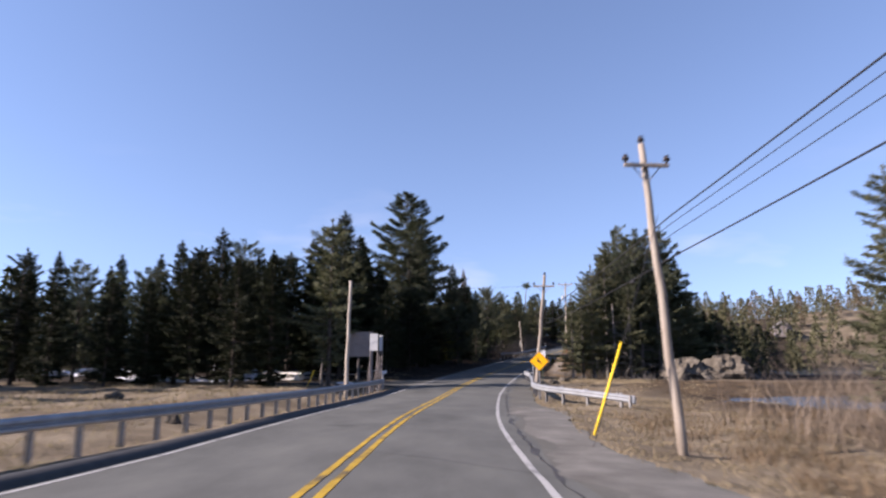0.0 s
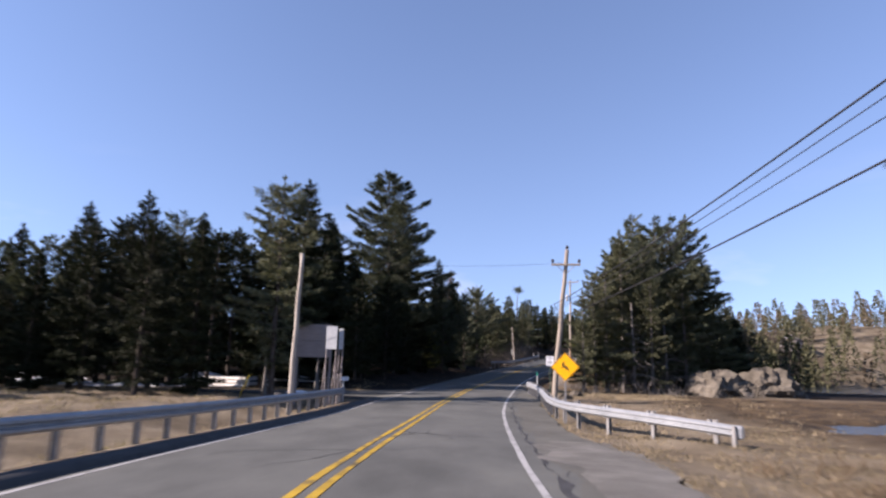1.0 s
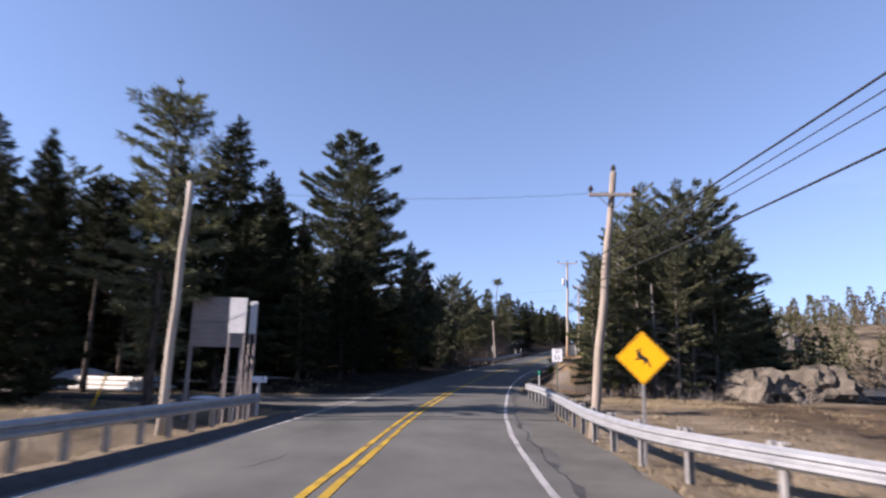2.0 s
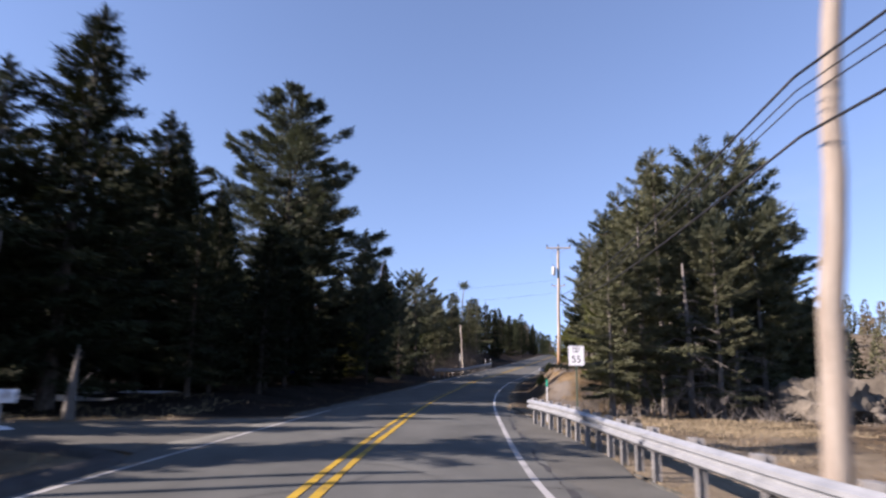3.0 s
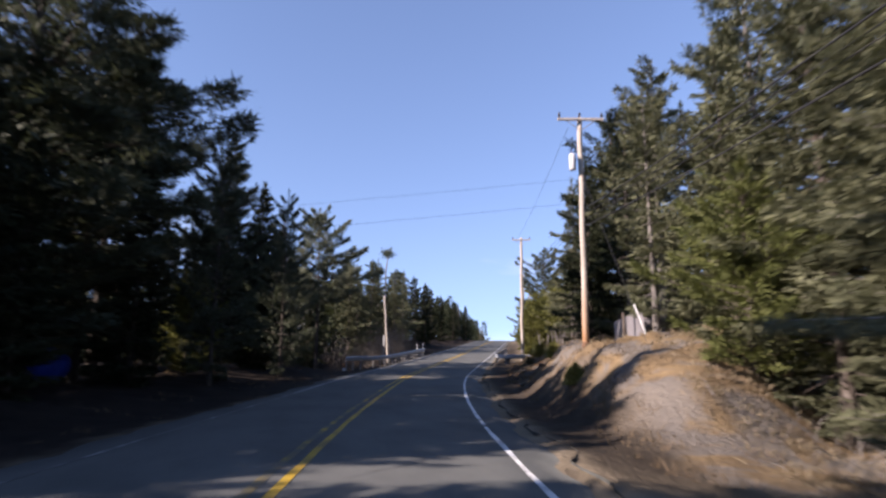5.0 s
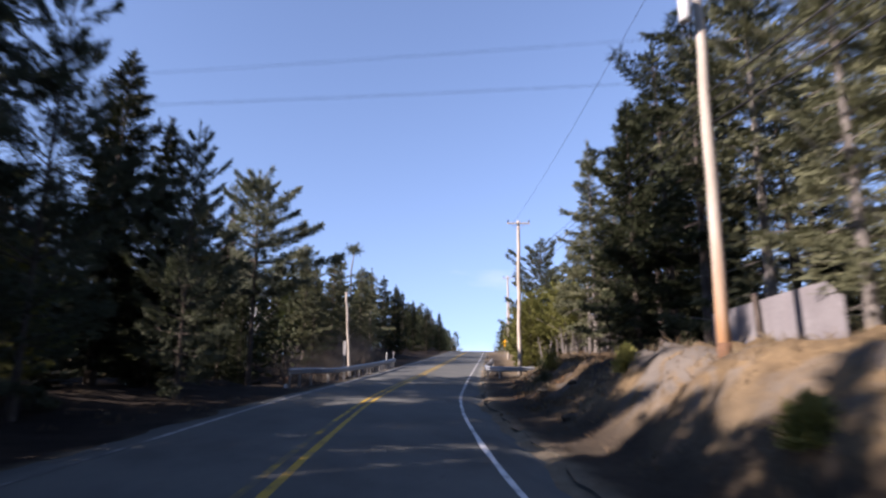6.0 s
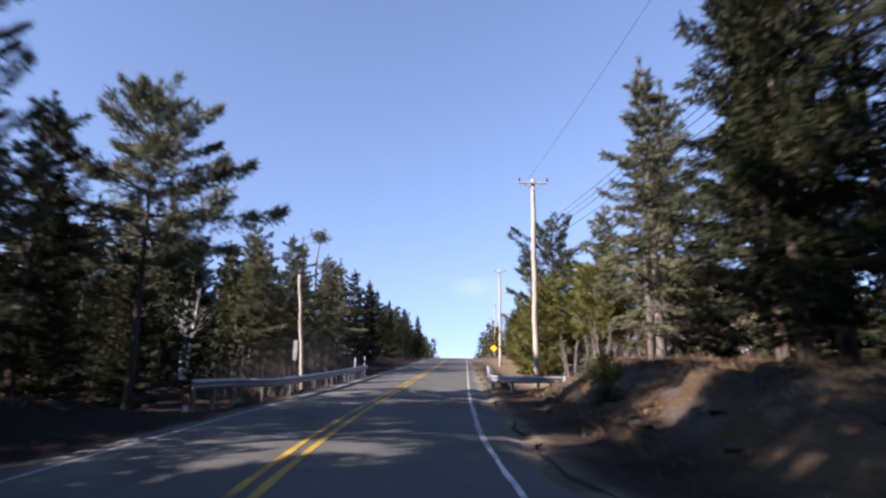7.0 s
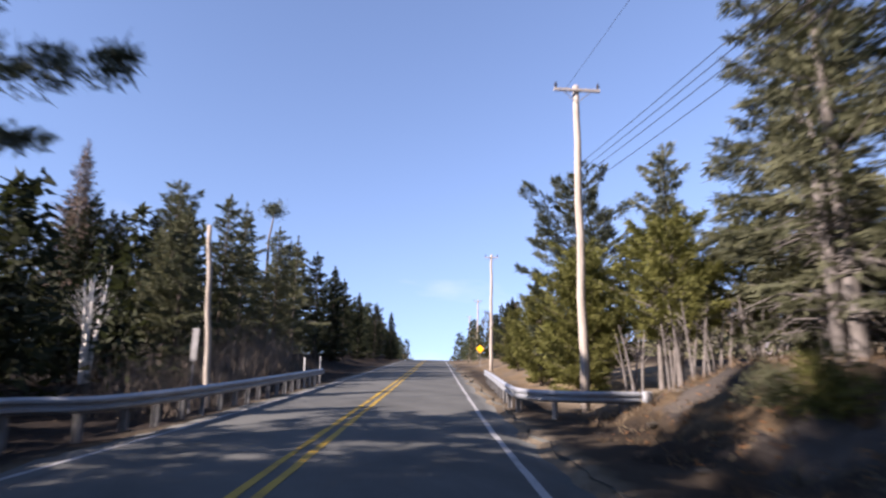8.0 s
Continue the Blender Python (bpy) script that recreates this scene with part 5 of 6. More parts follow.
# ---------------------------------------------------------------- signs
def rounded(w, h, r, seg=5):
    out = []
    for cx, cy, a0 in ((w / 2 - r, h / 2 - r, 0), (-w / 2 + r, h / 2 - r, 90), (-w / 2 + r, -h / 2 + r, 180), (w / 2 - r, -h / 2 + r, 270)):
        for k in range(seg + 1):
            a = radians(a0 + 90 * k / seg)
            out.append((cx + r * math.cos(a), cy + r * math.sin(a)))
    return out


def plate(outline, thick, y=0.0, rot=0.0, at=(0, 0)):
    """A flat plate in the x-z plane from an outline."""
    bm = bmesh.new()
    c, s = math.cos(rot), math.sin(rot)
    front = [bm.verts.new((at[0] + a * c - b * s, y - thick, at[1] + a * s + b * c)) for a, b in outline]
    back = [bm.verts.new((at[0] + a * c - b * s, y, at[1] + a * s + b * c)) for a, b in outline]
    bm.faces.new(front)
    bm.faces.new(back[::-1])
    n = len(front)
    for i in range(n):
        bm.faces.new((front[i], back[i], back[(i + 1) % n], front[(i + 1) % n]))
    bmesh.ops.recalc_face_normals(bm, faces=bm.faces)
    return bm


def ring(w, h, r, band, y, rot=0.0, at=(0, 0)):
    bm = bmesh.new()
    a, b = rounded(w, h, r), rounded(w - 2 * band, h - 2 * band, max(0.01, r - band))
    c, s = math.cos(rot), math.sin(rot)
    va = [bm.verts.new((at[0] + p * c - q * s, y, at[1] + p * s + q * c)) for p, q in a]
    vb = [bm.verts.new((at[0] + p * c - q * s, y, at[1] + p * s + q * c)) for p, q in b]
    n = len(va)
    for i in range(n):
        bm.faces.new((va[i], va[(i + 1) % n], vb[(i + 1) % n], vb[i]))
    return bm


def text_mesh(body, size, at, y):
    cu = bpy.data.curves.new("lettering", "FONT")
    cu.body, cu.size, cu.align_x, cu.extrude, cu.offset = body, size, "CENTER", 0.001, 0.006 * size
    tmp = bpy.data.objects.new("lettering", cu)
    scene.collection.objects.link(tmp)
    me = bpy.data.meshes.new_from_object(tmp.evaluated_get(bpy.context.evaluated_depsgraph_get()))
    bpy.data.objects.remove(tmp)
    me.materials.clear()
    me.materials.append(SIGN_BLACK)
    me.transform(Matrix.Translation((at[0], y, at[1])) @ Matrix.Rotation(radians(90), 4, "X"))
    me.name = "lettering"
    return me


def warning_sign(x, y, z, centre, side, label, rz, marks=True):
    ob = thing("warning_sign", x, y, z, label, "road sign", rz=rz)
    part("post", bm_box(0.06, 0.045, centre + 1.0, (0, 0.03, (centre + 0.2) / 2 - 0.3), 0.004), GALV_POST, ob)
    pl = part("panel", plate(rounded(side, side, 0.05), 0.004, 0.0, radians(45), (0, centre)), SIGN_YELLOW, ob)
    if marks:
        part("border", ring(side - 0.03, side - 0.03, 0.04, 0.014, -0.0065, radians(45), (0, centre)), SIGN_BLACK, pl)
        k = side / 0.9
        bars = ((0.0, 0.0, 0.26, 0.10, -35), (-0.09, 0.10, 0.10, 0.07, 60), (-0.12, 0.17, 0.09, 0.03, 35), (0.14, -0.14, 0.16, 0.035, -65), (0.06, -0.11, 0.12, 0.03, 30), (-0.12, -0.03, 0.13, 0.035, 10), (-0.05, 0.19, 0.08, 0.025, 100))
        for bx, bz, w, h, a in bars:
            part("pictogram_bar", plate(rounded(w * k, h * k, 0.012), 0.001, -0.0055, radians(a), (bx * k, centre + bz * k)), SIGN_BLACK, pl)
    return ob


warning_sign(5.42, 35.3, -0.85, 2.09, 0.77, "yellow diamond warning sign with a black pictogram", -8)
warning_sign(44.1, 153.4, land_z(44.1, 153.4), 7.1 - land_z(44.1, 153.4), 0.64, "yellow diamond sign up the hill", -24, marks=False)


def speed_sign():
    ob = thing("speed_limit_sign", 8.78, 55.3, -0.62, "white speed limit sign on a green post behind the guardrail", "road sign", rz=-16)
    part("post", bm_box(0.055, 0.045, 3.2, (0, 0.03, 1.0), 0.004), material("green_post", ((0.03, 0.05, 0.035), (0.06, 0.08, 0.06)), rough=0.6, bump=0.05), ob)
    pl = part("panel", plate(rounded(0.54, 0.68, 0.04), 0.004, 0.0, 0, (0, 2.30)), SIGN_WHITE, ob)
    part("border", ring(0.51, 0.65, 0.03, 0.010, -0.0065, 0, (0, 2.30)), SIGN_BLACK, pl)
    for body, size, dz in (("SPEED", 0.105, 0.205), ("LIMIT", 0.105, 0.10), ("55", 0.34, -0.235)):
        part("lettering", text_mesh(body, size, (0, 2.30 + dz), -0.0065), None, pl)
    return ob


speed_sign()


def marker(x, y, z, h, top, label, lab_top, rz=-12):
    """A slim roadside marker post."""
    ob = thing("marker_post", x, y, z, label, "marker post", rz=rz)
    part("stake", bm_box(0.058, 0.02, h + 0.4, (0, 0, h / 2 - 0.2), 0.004), GUARD_WHITE, ob)
    if top:
        part("cap", bm_box(0.066, 0.03, 0.24, (0, -0.004, h - 0.12), 0.006), top, ob, lab_top)
    return ob


marker(8.09, 56.5, -0.70, 1.56, SIGN_GREEN, "white marker stake with a green cap at the rail end", "green cap")
for u, s in ((-4.15, 119.0), (-4.2, 122.9)):
    x, y = (float(v) for v in along(u, s))
    marker(x, y, float(road_z(s)), 1.35, None, "white delineator stake at the guardrail", "", rz=-22)


def end_marker(x, y, z):
    """A weathered rusty board on a white foot at the rail's start."""
    ob = thing("end_marker", x, y, z, "rusty brown board on a white foot at the rail's start", "marker", rz=-25)
    part("board", bm_box(0.34, 0.05, 0.46, (0, 0, 0.62), 0.02), WOOD_RED, ob)
    part("foot", bm_tube([(0, 0, -0.15), (0, 0, 0.1), (0, 0, 0.28), (0, 0, 0.38)], [0.15, 0.15, 0.12, 0.07], 10), GUARD_WHITE, ob, "white painted foot", smooth=True)
    return ob


end_marker(9.23, 100.7, land_z(9.23, 100.7)).scale = (0.7, 0.7, 0.7)
ob = thing("marker_post", 13.75, 111.2, land_z(13.75, 111.2), "narrow blue-grey marker panel on a thin post", "marker post", rz=-22)
part("stake", bm_box(0.05, 0.03, 2.6, (0, 0.02, 1.05), 0.004), GALV_POST, ob)
part("panel", bm_box(0.2, 0.02, 1.0, (0, 0, 2.1), 0.006), GALV_POST, ob, "blue-grey panel")


def board_sign(x, y, z, w, h, bottom, label, rz, mat, planks=2, thick=0.11):
    """Boards on two posts, seen from behind, with slanting braces."""
    ob = thing("board_sign", x, y, z, label, "sign", rz=rz)
    for sx in (-w / 2 + 0.03, w / 2 - 0.03):
        part("post", bm_box(thick, thick, bottom + h + 0.46, (sx, thick / 2 + 0.018, (bottom + h - 0.54) / 2), 0.01), WOOD_GREY, ob)
        part("brace", bm_tube([(sx, 0.0, bottom * 0.75), (sx - 0.5, 0.9, -0.2)], [0.04, 0.04], 6), WOOD_GREY, ob)
    for i in range(planks):
        part("board", bm_box(w, 0.03, h / planks - 0.012, (0, 0, bottom + h * (i + 0.5) / planks), 0.004), mat, ob)
    return ob


board_sign(-6.22, 46.5, -0.95, 1.95, 1.84, 2.42, "grey-brown plywood board sign on wooden posts", -6, WOOD_GREY)
board_sign(-4.9, 44.2, -0.95, 0.58, 1.2, 2.84, "pale grey board sign on thin posts", -8, GREY_PAINT, planks=1, thick=0.06)
board_sign(-4.42, 44.3, -0.95, 0.24, 1.1, 2.84, "narrow pale grey panel beside the board sign", -8, GREY_PAINT, planks=1, thick=0.06)


def mailbox(x, y, z):
    ob = thing("mailbox", x, y, z, "white mailbox and green paper tube on a post", "mailbox", rz=-60)
    part("post", bm_box(0.09, 0.09, 1.5, (0, 0.0, 0.35), 0.008), GUARD_WHITE, ob)
    bm = bmesh.new()
    prof = [(-0.085, 0.0), (0.085, 0.0)] + [(0.085 * math.cos(a), 0.13 + 0.085 * math.sin(a)) for a in np.linspace(0, math.pi, 8)]
    v0 = [bm.verts.new((a, -0.25, 1.08 + b)) for a, b in prof]
    v1 = [bm.verts.new((a, 0.25, 1.08 + b)) for a, b in prof]
    bm.faces.new(v0)
    bm.faces.new(v1[::-1])
    for i in range(len(prof)):
        bm.faces.new((v0[i], v1[i], v1[(i + 1) % len(prof)], v0[(i + 1) % len(prof)]))
    bmesh.ops.recalc_face_normals(bm, faces=bm.faces)
    part("box", bm, SIGN_WHITE, ob)
    part("paper_tube", bm_box(0.16, 0.42, 0.16, (-0.28, 0.02, 1.16), 0.03), SIGN_GREEN, ob, "green plastic newspaper tube")
    part("flag", bm_box(0.012, 0.03, 0.16, (0.092, 0.1, 1.24)), WOOD_RED, ob)
    return ob


mailbox(-4.37, 45.7, -0.82)


# ---------------------------------------------------------------- shed on the bank, woodpiles, rocks, snow
def shed():
    """A low shed of grey panels with its long wall to the road, its foot behind the crest of the bank."""
    ob = thing("shed", 19.12, 79.13, 1.78, "low grey panelled shed behind the sandy bank", "shed", rz=-111)
    top = lambda x: 1.36 if x < 3.2 else 1.36 - 0.7 * (x - 3.2)
    for i in range(11):
        a, b = -2.4 + 0.555 * i, -2.4 + 0.555 * (i + 1) - 0.008
        part("wall_panel", plate([(a, -0.6), (b, -0.6), (b, top(b)), (a, top(a))], 0.03, -0.9), SHED_GREY, ob)
    part("corner_post", bm_tube([(0.62, -1.03, -0.6), (0.6, -1.03, 0.6), (0.52, -1.03, 1.5)], [0.085, 0.075, 0.06], 7), BARK, ob, "dark post")
    for sx in (-2.36, 1.6):
        part("side_wall", bm_box(0.05, 0.72, 1.7, (sx, -0.52, 0.35), 0.005), SHED_GREY, ob)
    part("back_wall", bm_box(4.0, 0.05, 1.6, (-0.38, -0.13, 0.3), 0.005), SHED_GREY, ob)
    part("roof", bm_box(4.1, 0.8, 0.04, (-0.38, -0.47, 1.20), 0.008, Matrix.Rotation(radians(-8), 4, "X")), WOOD_GREY, ob)
    return ob


shed()


def shore_house(x, y, rz):
    """A small gabled house on the slope of the far shore."""
    ob = thing("house", x, y, land_z(x, y) - 0.3, "small grey gabled house on the far shore", "house", rz=rz)
    w, d, h, g = 1.8, 2.6, 2.1, 3.4
    bm = bmesh.new()
    ends = [[bm.verts.new((px_, sy * d, pz)) for px_, pz in ((-w, 0), (w, 0), (w, h), (0, g), (-w, h))] for sy in (-1, 1)]
    bm.faces.new(ends[0])
    bm.faces.new(ends[1][::-1])
    for k in range(5):
        bm.faces.new((ends[0][k], ends[1][k], ends[1][(k + 1) % 5], ends[0][(k + 1) % 5]))
    bmesh.ops.recalc_face_normals(bm, faces=bm.faces)
    part("wall", bm, WOOD_GREY, ob)
    tilt = math.atan2(g - h, w)
    for sg in (-1, 1):
        part("roof_slope", bm_box(math.hypot(w, g - h) + 0.35, 2 * d + 0.6, 0.12, (sg * (w / 2 + 0.1), 0, (h + g) / 2 + 0.03), 0.01, Matrix.Rotation(sg * tilt, 4, "Y")), SHED_GREY, ob)
    for wx in (-0.8, 0.8):
        win = part("window", bm_box(0.8, 0.06, 1.1, (wx, -d - 0.02, 1.25), 0.01), PAINT_WHITE, ob, "white window frame")
        part("pane", bm_box(0.62, 0.04, 0.92, (wx, -d - 0.045, 1.25)), SIGN_BLACK, win, "dark glass")
    return ob


shore_house(77.6, 142.3, -20)


def rock_mesh(name, seed, flat=0.7):
    rg = np.random.RandomState(seed)
    bm = bmesh.new()
    bmesh.ops.create_icosphere(bm, subdivisions=3 if name == "ledge" else 4, radius=1)
    off = Vector(rg.uniform(0, 50, 3))
    for v in bm.verts:
        n = noise.noise(v.co * 1.1 + off) * 0.40 - abs(noise.noise(v.co * 2.3 + off)) * 0.42 + noise.noise(v.co * 5 + off) * 0.12 - abs(noise.noise(v.co * 9 + off)) * 0.10 + 0.14
        q = v.co * (1 + n)
        v.co = Vector((q.x, q.y, q.z * flat))
    me = bpy.data.meshes.new(name)
    bm.to_mesh(me)
    bm.free()
    me.materials.append(ROCK)
    return me


ROCKS = [rock_mesh("boulder", 31 + i, 0.55 + 0.1 * i) for i in range(4)] + [rock_mesh("ledge", 41 + i, 0.55 + 0.1 * i) for i in range(4)]


def boulder(x, y, r, k, label, sink=0.35, tall=1.0):
    ob = new("boulder", ROCKS[k])
    ob.matrix_world = Matrix.Translation((x, y, land_z(x, y) + r * tall * (0.45 - sink))) @ Matrix.Rotation(x * 3.3 + y, 4, "Z") @ Matrix.Diagonal((r, r * 0.85, r * tall, 1))
    return tagged(ob, label, "rock")


BOULDERS = ((24.0, 63.2, 2.2, 0, 1.35), (28.2, 63.2, 2.5, 1, 1.2), (26.2, 62.6, 1.4, 2, 1.0), (30.4, 62.8, 1.0, 3, 0.9), (22.6, 62.8, 1.1, 2, 0.9), (27.0, 61.8, 0.7, 3, 0.9))
for x, y, r, k, tall in BOULDERS:
    boulder(x, y, r, k, "large brown-grey boulder at the edge of the marsh", tall=tall)
rg = np.random.RandomState(77)
for i in range(40):
    s, u = rg.uniform(84, 106), rg.uniform(5.6, 11.0)
    x, y = (float(v) for v in along(u, s))
    boulder(x, y, rg.uniform(0.10, 0.30), 4 + i % 4, "grey ledge rock sticking out of the sandy bank", sink=0.5, tall=rg.uniform(0.5, 0.8))
for x, y, r in ((-17.4, 33.5, 0.5), (-10.2, 24.0, 0.3), (9.2, 52.5, 0.5), (10.6, 55.5, 0.45)):
    boulder(x, y, r, int(abs(x * 7)) % 4, "low grey rock in the dry grass")


def snow_patch(x, y, rx, ry, seed, tall=0.16):
    bm = bmesh.new()
    bmesh.ops.create_grid(bm, x_segments=22, y_segments=22, size=1)
    for v in bm.verts:
        r = math.hypot(v.co.x, v.co.y) * (1 + 0.35 * noise.noise(Vector((v.co.x * 1.7 + seed, v.co.y * 1.7, 0))))
        px, py = x + v.co.x * rx, y + v.co.y * ry
        v.co = Vector((px, py, land_z(px, py) + tall - (tall + 0.18) * r * r + 0.05 * noise.noise(Vector((px, py, seed)))))
    me = bpy.data.meshes.new("snow_patch")
    bm.to_mesh(me)
    bm.free()
    me.materials.append(SNOW)
    me.polygons.foreach_set("use_smooth", [True] * len(me.polygons))
    return tagged(new("snow_patch", me), "old grainy snow melting under the trees", "snow", kind="stuff")


for i, (x, y, a, b) in enumerate(((-10.6, 61.6, 2.8, 0.8), (-7.6, 63.8, 2.0, 0.6), (-19.5, 57.6, 3.4, 1.4), (-24, 60, 3.0, 1.8), (-14.5, 62.5, 2.6, 1.6), (-11.2, 63.5, 2.4, 1.1), (-30, 62, 4, 2.0), (-9.2, 72, 2.0, 1.2), (-38, 66, 9, 3.0), (-21.8, 57.0, 4.2, 1.5), (-8.2, 52.6, 1.3, 0.7), (-13.0, 59.6, 1.8, 0.7))):
    snow_patch(x, y, a, b, i * 3.7)
snow_patch(-16.9, 59.6, 2.7, 0.9, 5.1, 1.0)
snow_patch(-26.4, 57.5, 2.6, 0.9, 8.3, 0.6)


def log_pile(x, y, rz, n, label):
    ob = thing("log_pile", x, y, land_z(x, y), label, "log pile", rz=rz)
    rg = np.random.RandomState(int(abs(x * 10)))
    k = 0
    for row in range(3):
        for j in range(n - row):
            r = rg.uniform(0.10, 0.15)
            cx, cz = (j - (n - row - 1) / 2) * 0.27, 0.13 + row * 0.23
            ln = rg.uniform(2.6, 3.6)
            part("log", bm_tube([(-ln / 2 + rg.uniform(-0.3, 0.3), cx, cz), (ln / 2, cx + rg.uniform(-0.03, 0.03), cz)], [r, r * 0.9], 8), BIRCH, ob)
    return ob


def parked_van(x, y, rz):
    """A plain white van, half hidden by the trees."""
    z = land_z(x, y)
    ob = thing("van", x, y, z, "white van parked behind the trees", "van", rz=rz)
    prof = ((-2.3, 0.35), (2.3, 0.35), (2.35, 0.85), (1.75, 1.05), (1.15, 1.75), (0.9, 1.9), (-2.2, 1.9), (-2.35, 1.6))
    bm = bmesh.new()
    a = [bm.verts.new((px, -0.92, pz)) for px, pz in prof]
    b = [bm.verts.new((px, 0.92, pz)) for px, pz in prof]
    bm.faces.new(a)
    bm.faces.new(b[::-1])
    for i in range(len(prof)):
        bm.faces.new((a[i], b[i], b[(i + 1) % len(prof)], a[(i + 1) % len(prof)]))
    bmesh.ops.recalc_face_normals(bm, faces=bm.faces)
    bmesh.ops.bevel(bm, geom=bm.edges[:], offset=0.06, segments=2, affect="EDGES")
    body = part("body", bm, SIGN_WHITE, ob)
    for sg in (-1, 1):
        part("side_window", bm_box(1.0, 0.02, 0.45, (0.35, sg * 0.925, 1.45), 0.01), SIGN_BLACK, body, "dark glass")
        for wx in (-1.45, 1.45):
            part("wheel", bm_tube([(wx, sg * 0.72, 0.34), (wx, sg * 0.93, 0.34)], [0.34, 0.34], 14), SIGN_BLACK, ob)
    part("windscreen", bm_box(0.02, 1.5, 0.75, (1.50, 0, 1.42), 0.005), SIGN_BLACK, body, "dark glass")
    return ob


parked_van(-20.8, 62.8, -110)
log_pile(-14.6, 57.4, -8, 6, "pile of pale birch logs at the wood's edge")
tarp = thing("covered_heap", -3.6, 83.0, land_z(-3.6, 83.0), "blue tarp over a heap in the woods", "tarp")
bm = bmesh.new()
bmesh.ops.create_icosphere(bm, subdivisions=3, radius=0.8)
for v in bm.verts:
    v.co = Vector((v.co.x * 1.2, v.co.y * 0.8, max(-0.1, v.co.z * 0.9 + 0.6 + 0.12 * noise.noise(v.co * 3))))
part("sheet", bm, BLUE_PLASTIC, tarp)


# ---------------------------------------------------------------- bare birches, snag, shrubs, grass, far woods
def bare_tree(rg, stems, height, spread, r0, branches=9, twig=True):
    wv, wf = [], []

    def add(pts, rad, seg):
        v, f = tube_data(pts, rad, seg, cap=False)
        o = len(wv)
        wv.extend(tuple(p) for p in v)
        wf.extend(tuple(i + o for i in q) for q in f)

    for k in range(stems):
        az = 6.28 * k / stems + rg.uniform(-0.5, 0.5)
        h = height * rg.uniform(0.75, 1.0)
        out = spread * rg.uniform(0.4, 1.0)
        foot = np.array([math.cos(az), math.sin(az), 0]) * 0.18 * (stems > 1)
        st = lambda t: foot + np.array([math.cos(az) * out * t ** 1.4, math.sin(az) * out * t ** 1.4, h * t])
        add([st(t) - np.array([0, 0, 0.2 * (t == 0)]) for t in np.linspace(0, 1, 8)], [r0 * (1 - 0.9 * t) + 0.006 for t in np.linspace(0, 1, 8)], 6)
        for b in range(branches):
            t = rg.uniform(0.35, 0.95)
            a2, ln = rg.uniform(0, 6.28), rg.uniform(0.15, 0.32) * h * (1.15 - t)
            d = np.array([math.cos(a2), math.sin(a2), rg.uniform(0.6, 1.5)])
            p = st(t)
            add([p, p + d * ln * 0.5, p + d * ln + np.array([0, 0, 0.1 * ln])], [0.02, 0.012, 0.005], 4)
            if twig:
                for c in range(4):
                    q = p + d * ln * rg.uniform(0.3, 0.9)
                    d2 = d + rg.normal(0, 0.6, 3)
                    add([q, q + d2 * ln * 0.4], [0.008, 0.003], 3)
    return wv, wf


def plant_bare(name, x, y, seed, stems, height, spread, r0, mat, label, branches=9):
    rg = np.random.RandomState(seed)
    wv, wf = bare_tree(rg, stems, height, spread, r0, branches)
    ob = thing(name, x, y, land_z(x, y), label, "tree")
    part("trunk", mesh_of("trunk", wv, wf, mat, smooth=True), None, ob)
    return ob


plant_bare("birch_tree", 7.5, 138.4, 3, 4, 8.8, 1.0, 0.19, BIRCH, "clump of bare white birch stems behind the guardrail", 14)
plant("larch", 5.0, 144.0, 19.0)
plant_bare("dead_tree", -7.6, 56.0, 6, 1, 2.8, 0.05, 0.2, BARK_GREY, "grey dead trunk at the side road", 6)
plant_bare("dead_tree", -9.55, 49.4, 9, 1, 2.5, 0.03, 0.17, BARK_GREY, "short broken dead trunk before the spruces", 2)
for i, (x, y, h) in enumerate(((27.4, 104.6, 3.0), (27.9, 105.6, 3.4), (28.6, 104.8, 3.2), (29.6, 104.4, 3.6), (26.9, 106.6, 2.6), (27.6, 105.9, 2.9), (28.2, 106.4, 3.3), (28.9, 105.4, 3.2), (30.3, 105.2, 3.5), (30.9, 104.6, 3.4), (27.2, 107.4, 2.4))):
    plant_bare("bare_sapling", x, y, 20 + i, 2, h, 0.5, 0.055, BARK_GREY, "pale bare trunk under the cedars", 5)

for i, (x, y, h) in enumerate(((15.6, 62.6, 2.2), (17.6, 62.4, 1.7))):
    plant_bare("bare_shrub", x, y, 40 + i, 6, h, 1.5, 0.022, BARK_GREY, "pale grey bare shrub under the firs", 9)


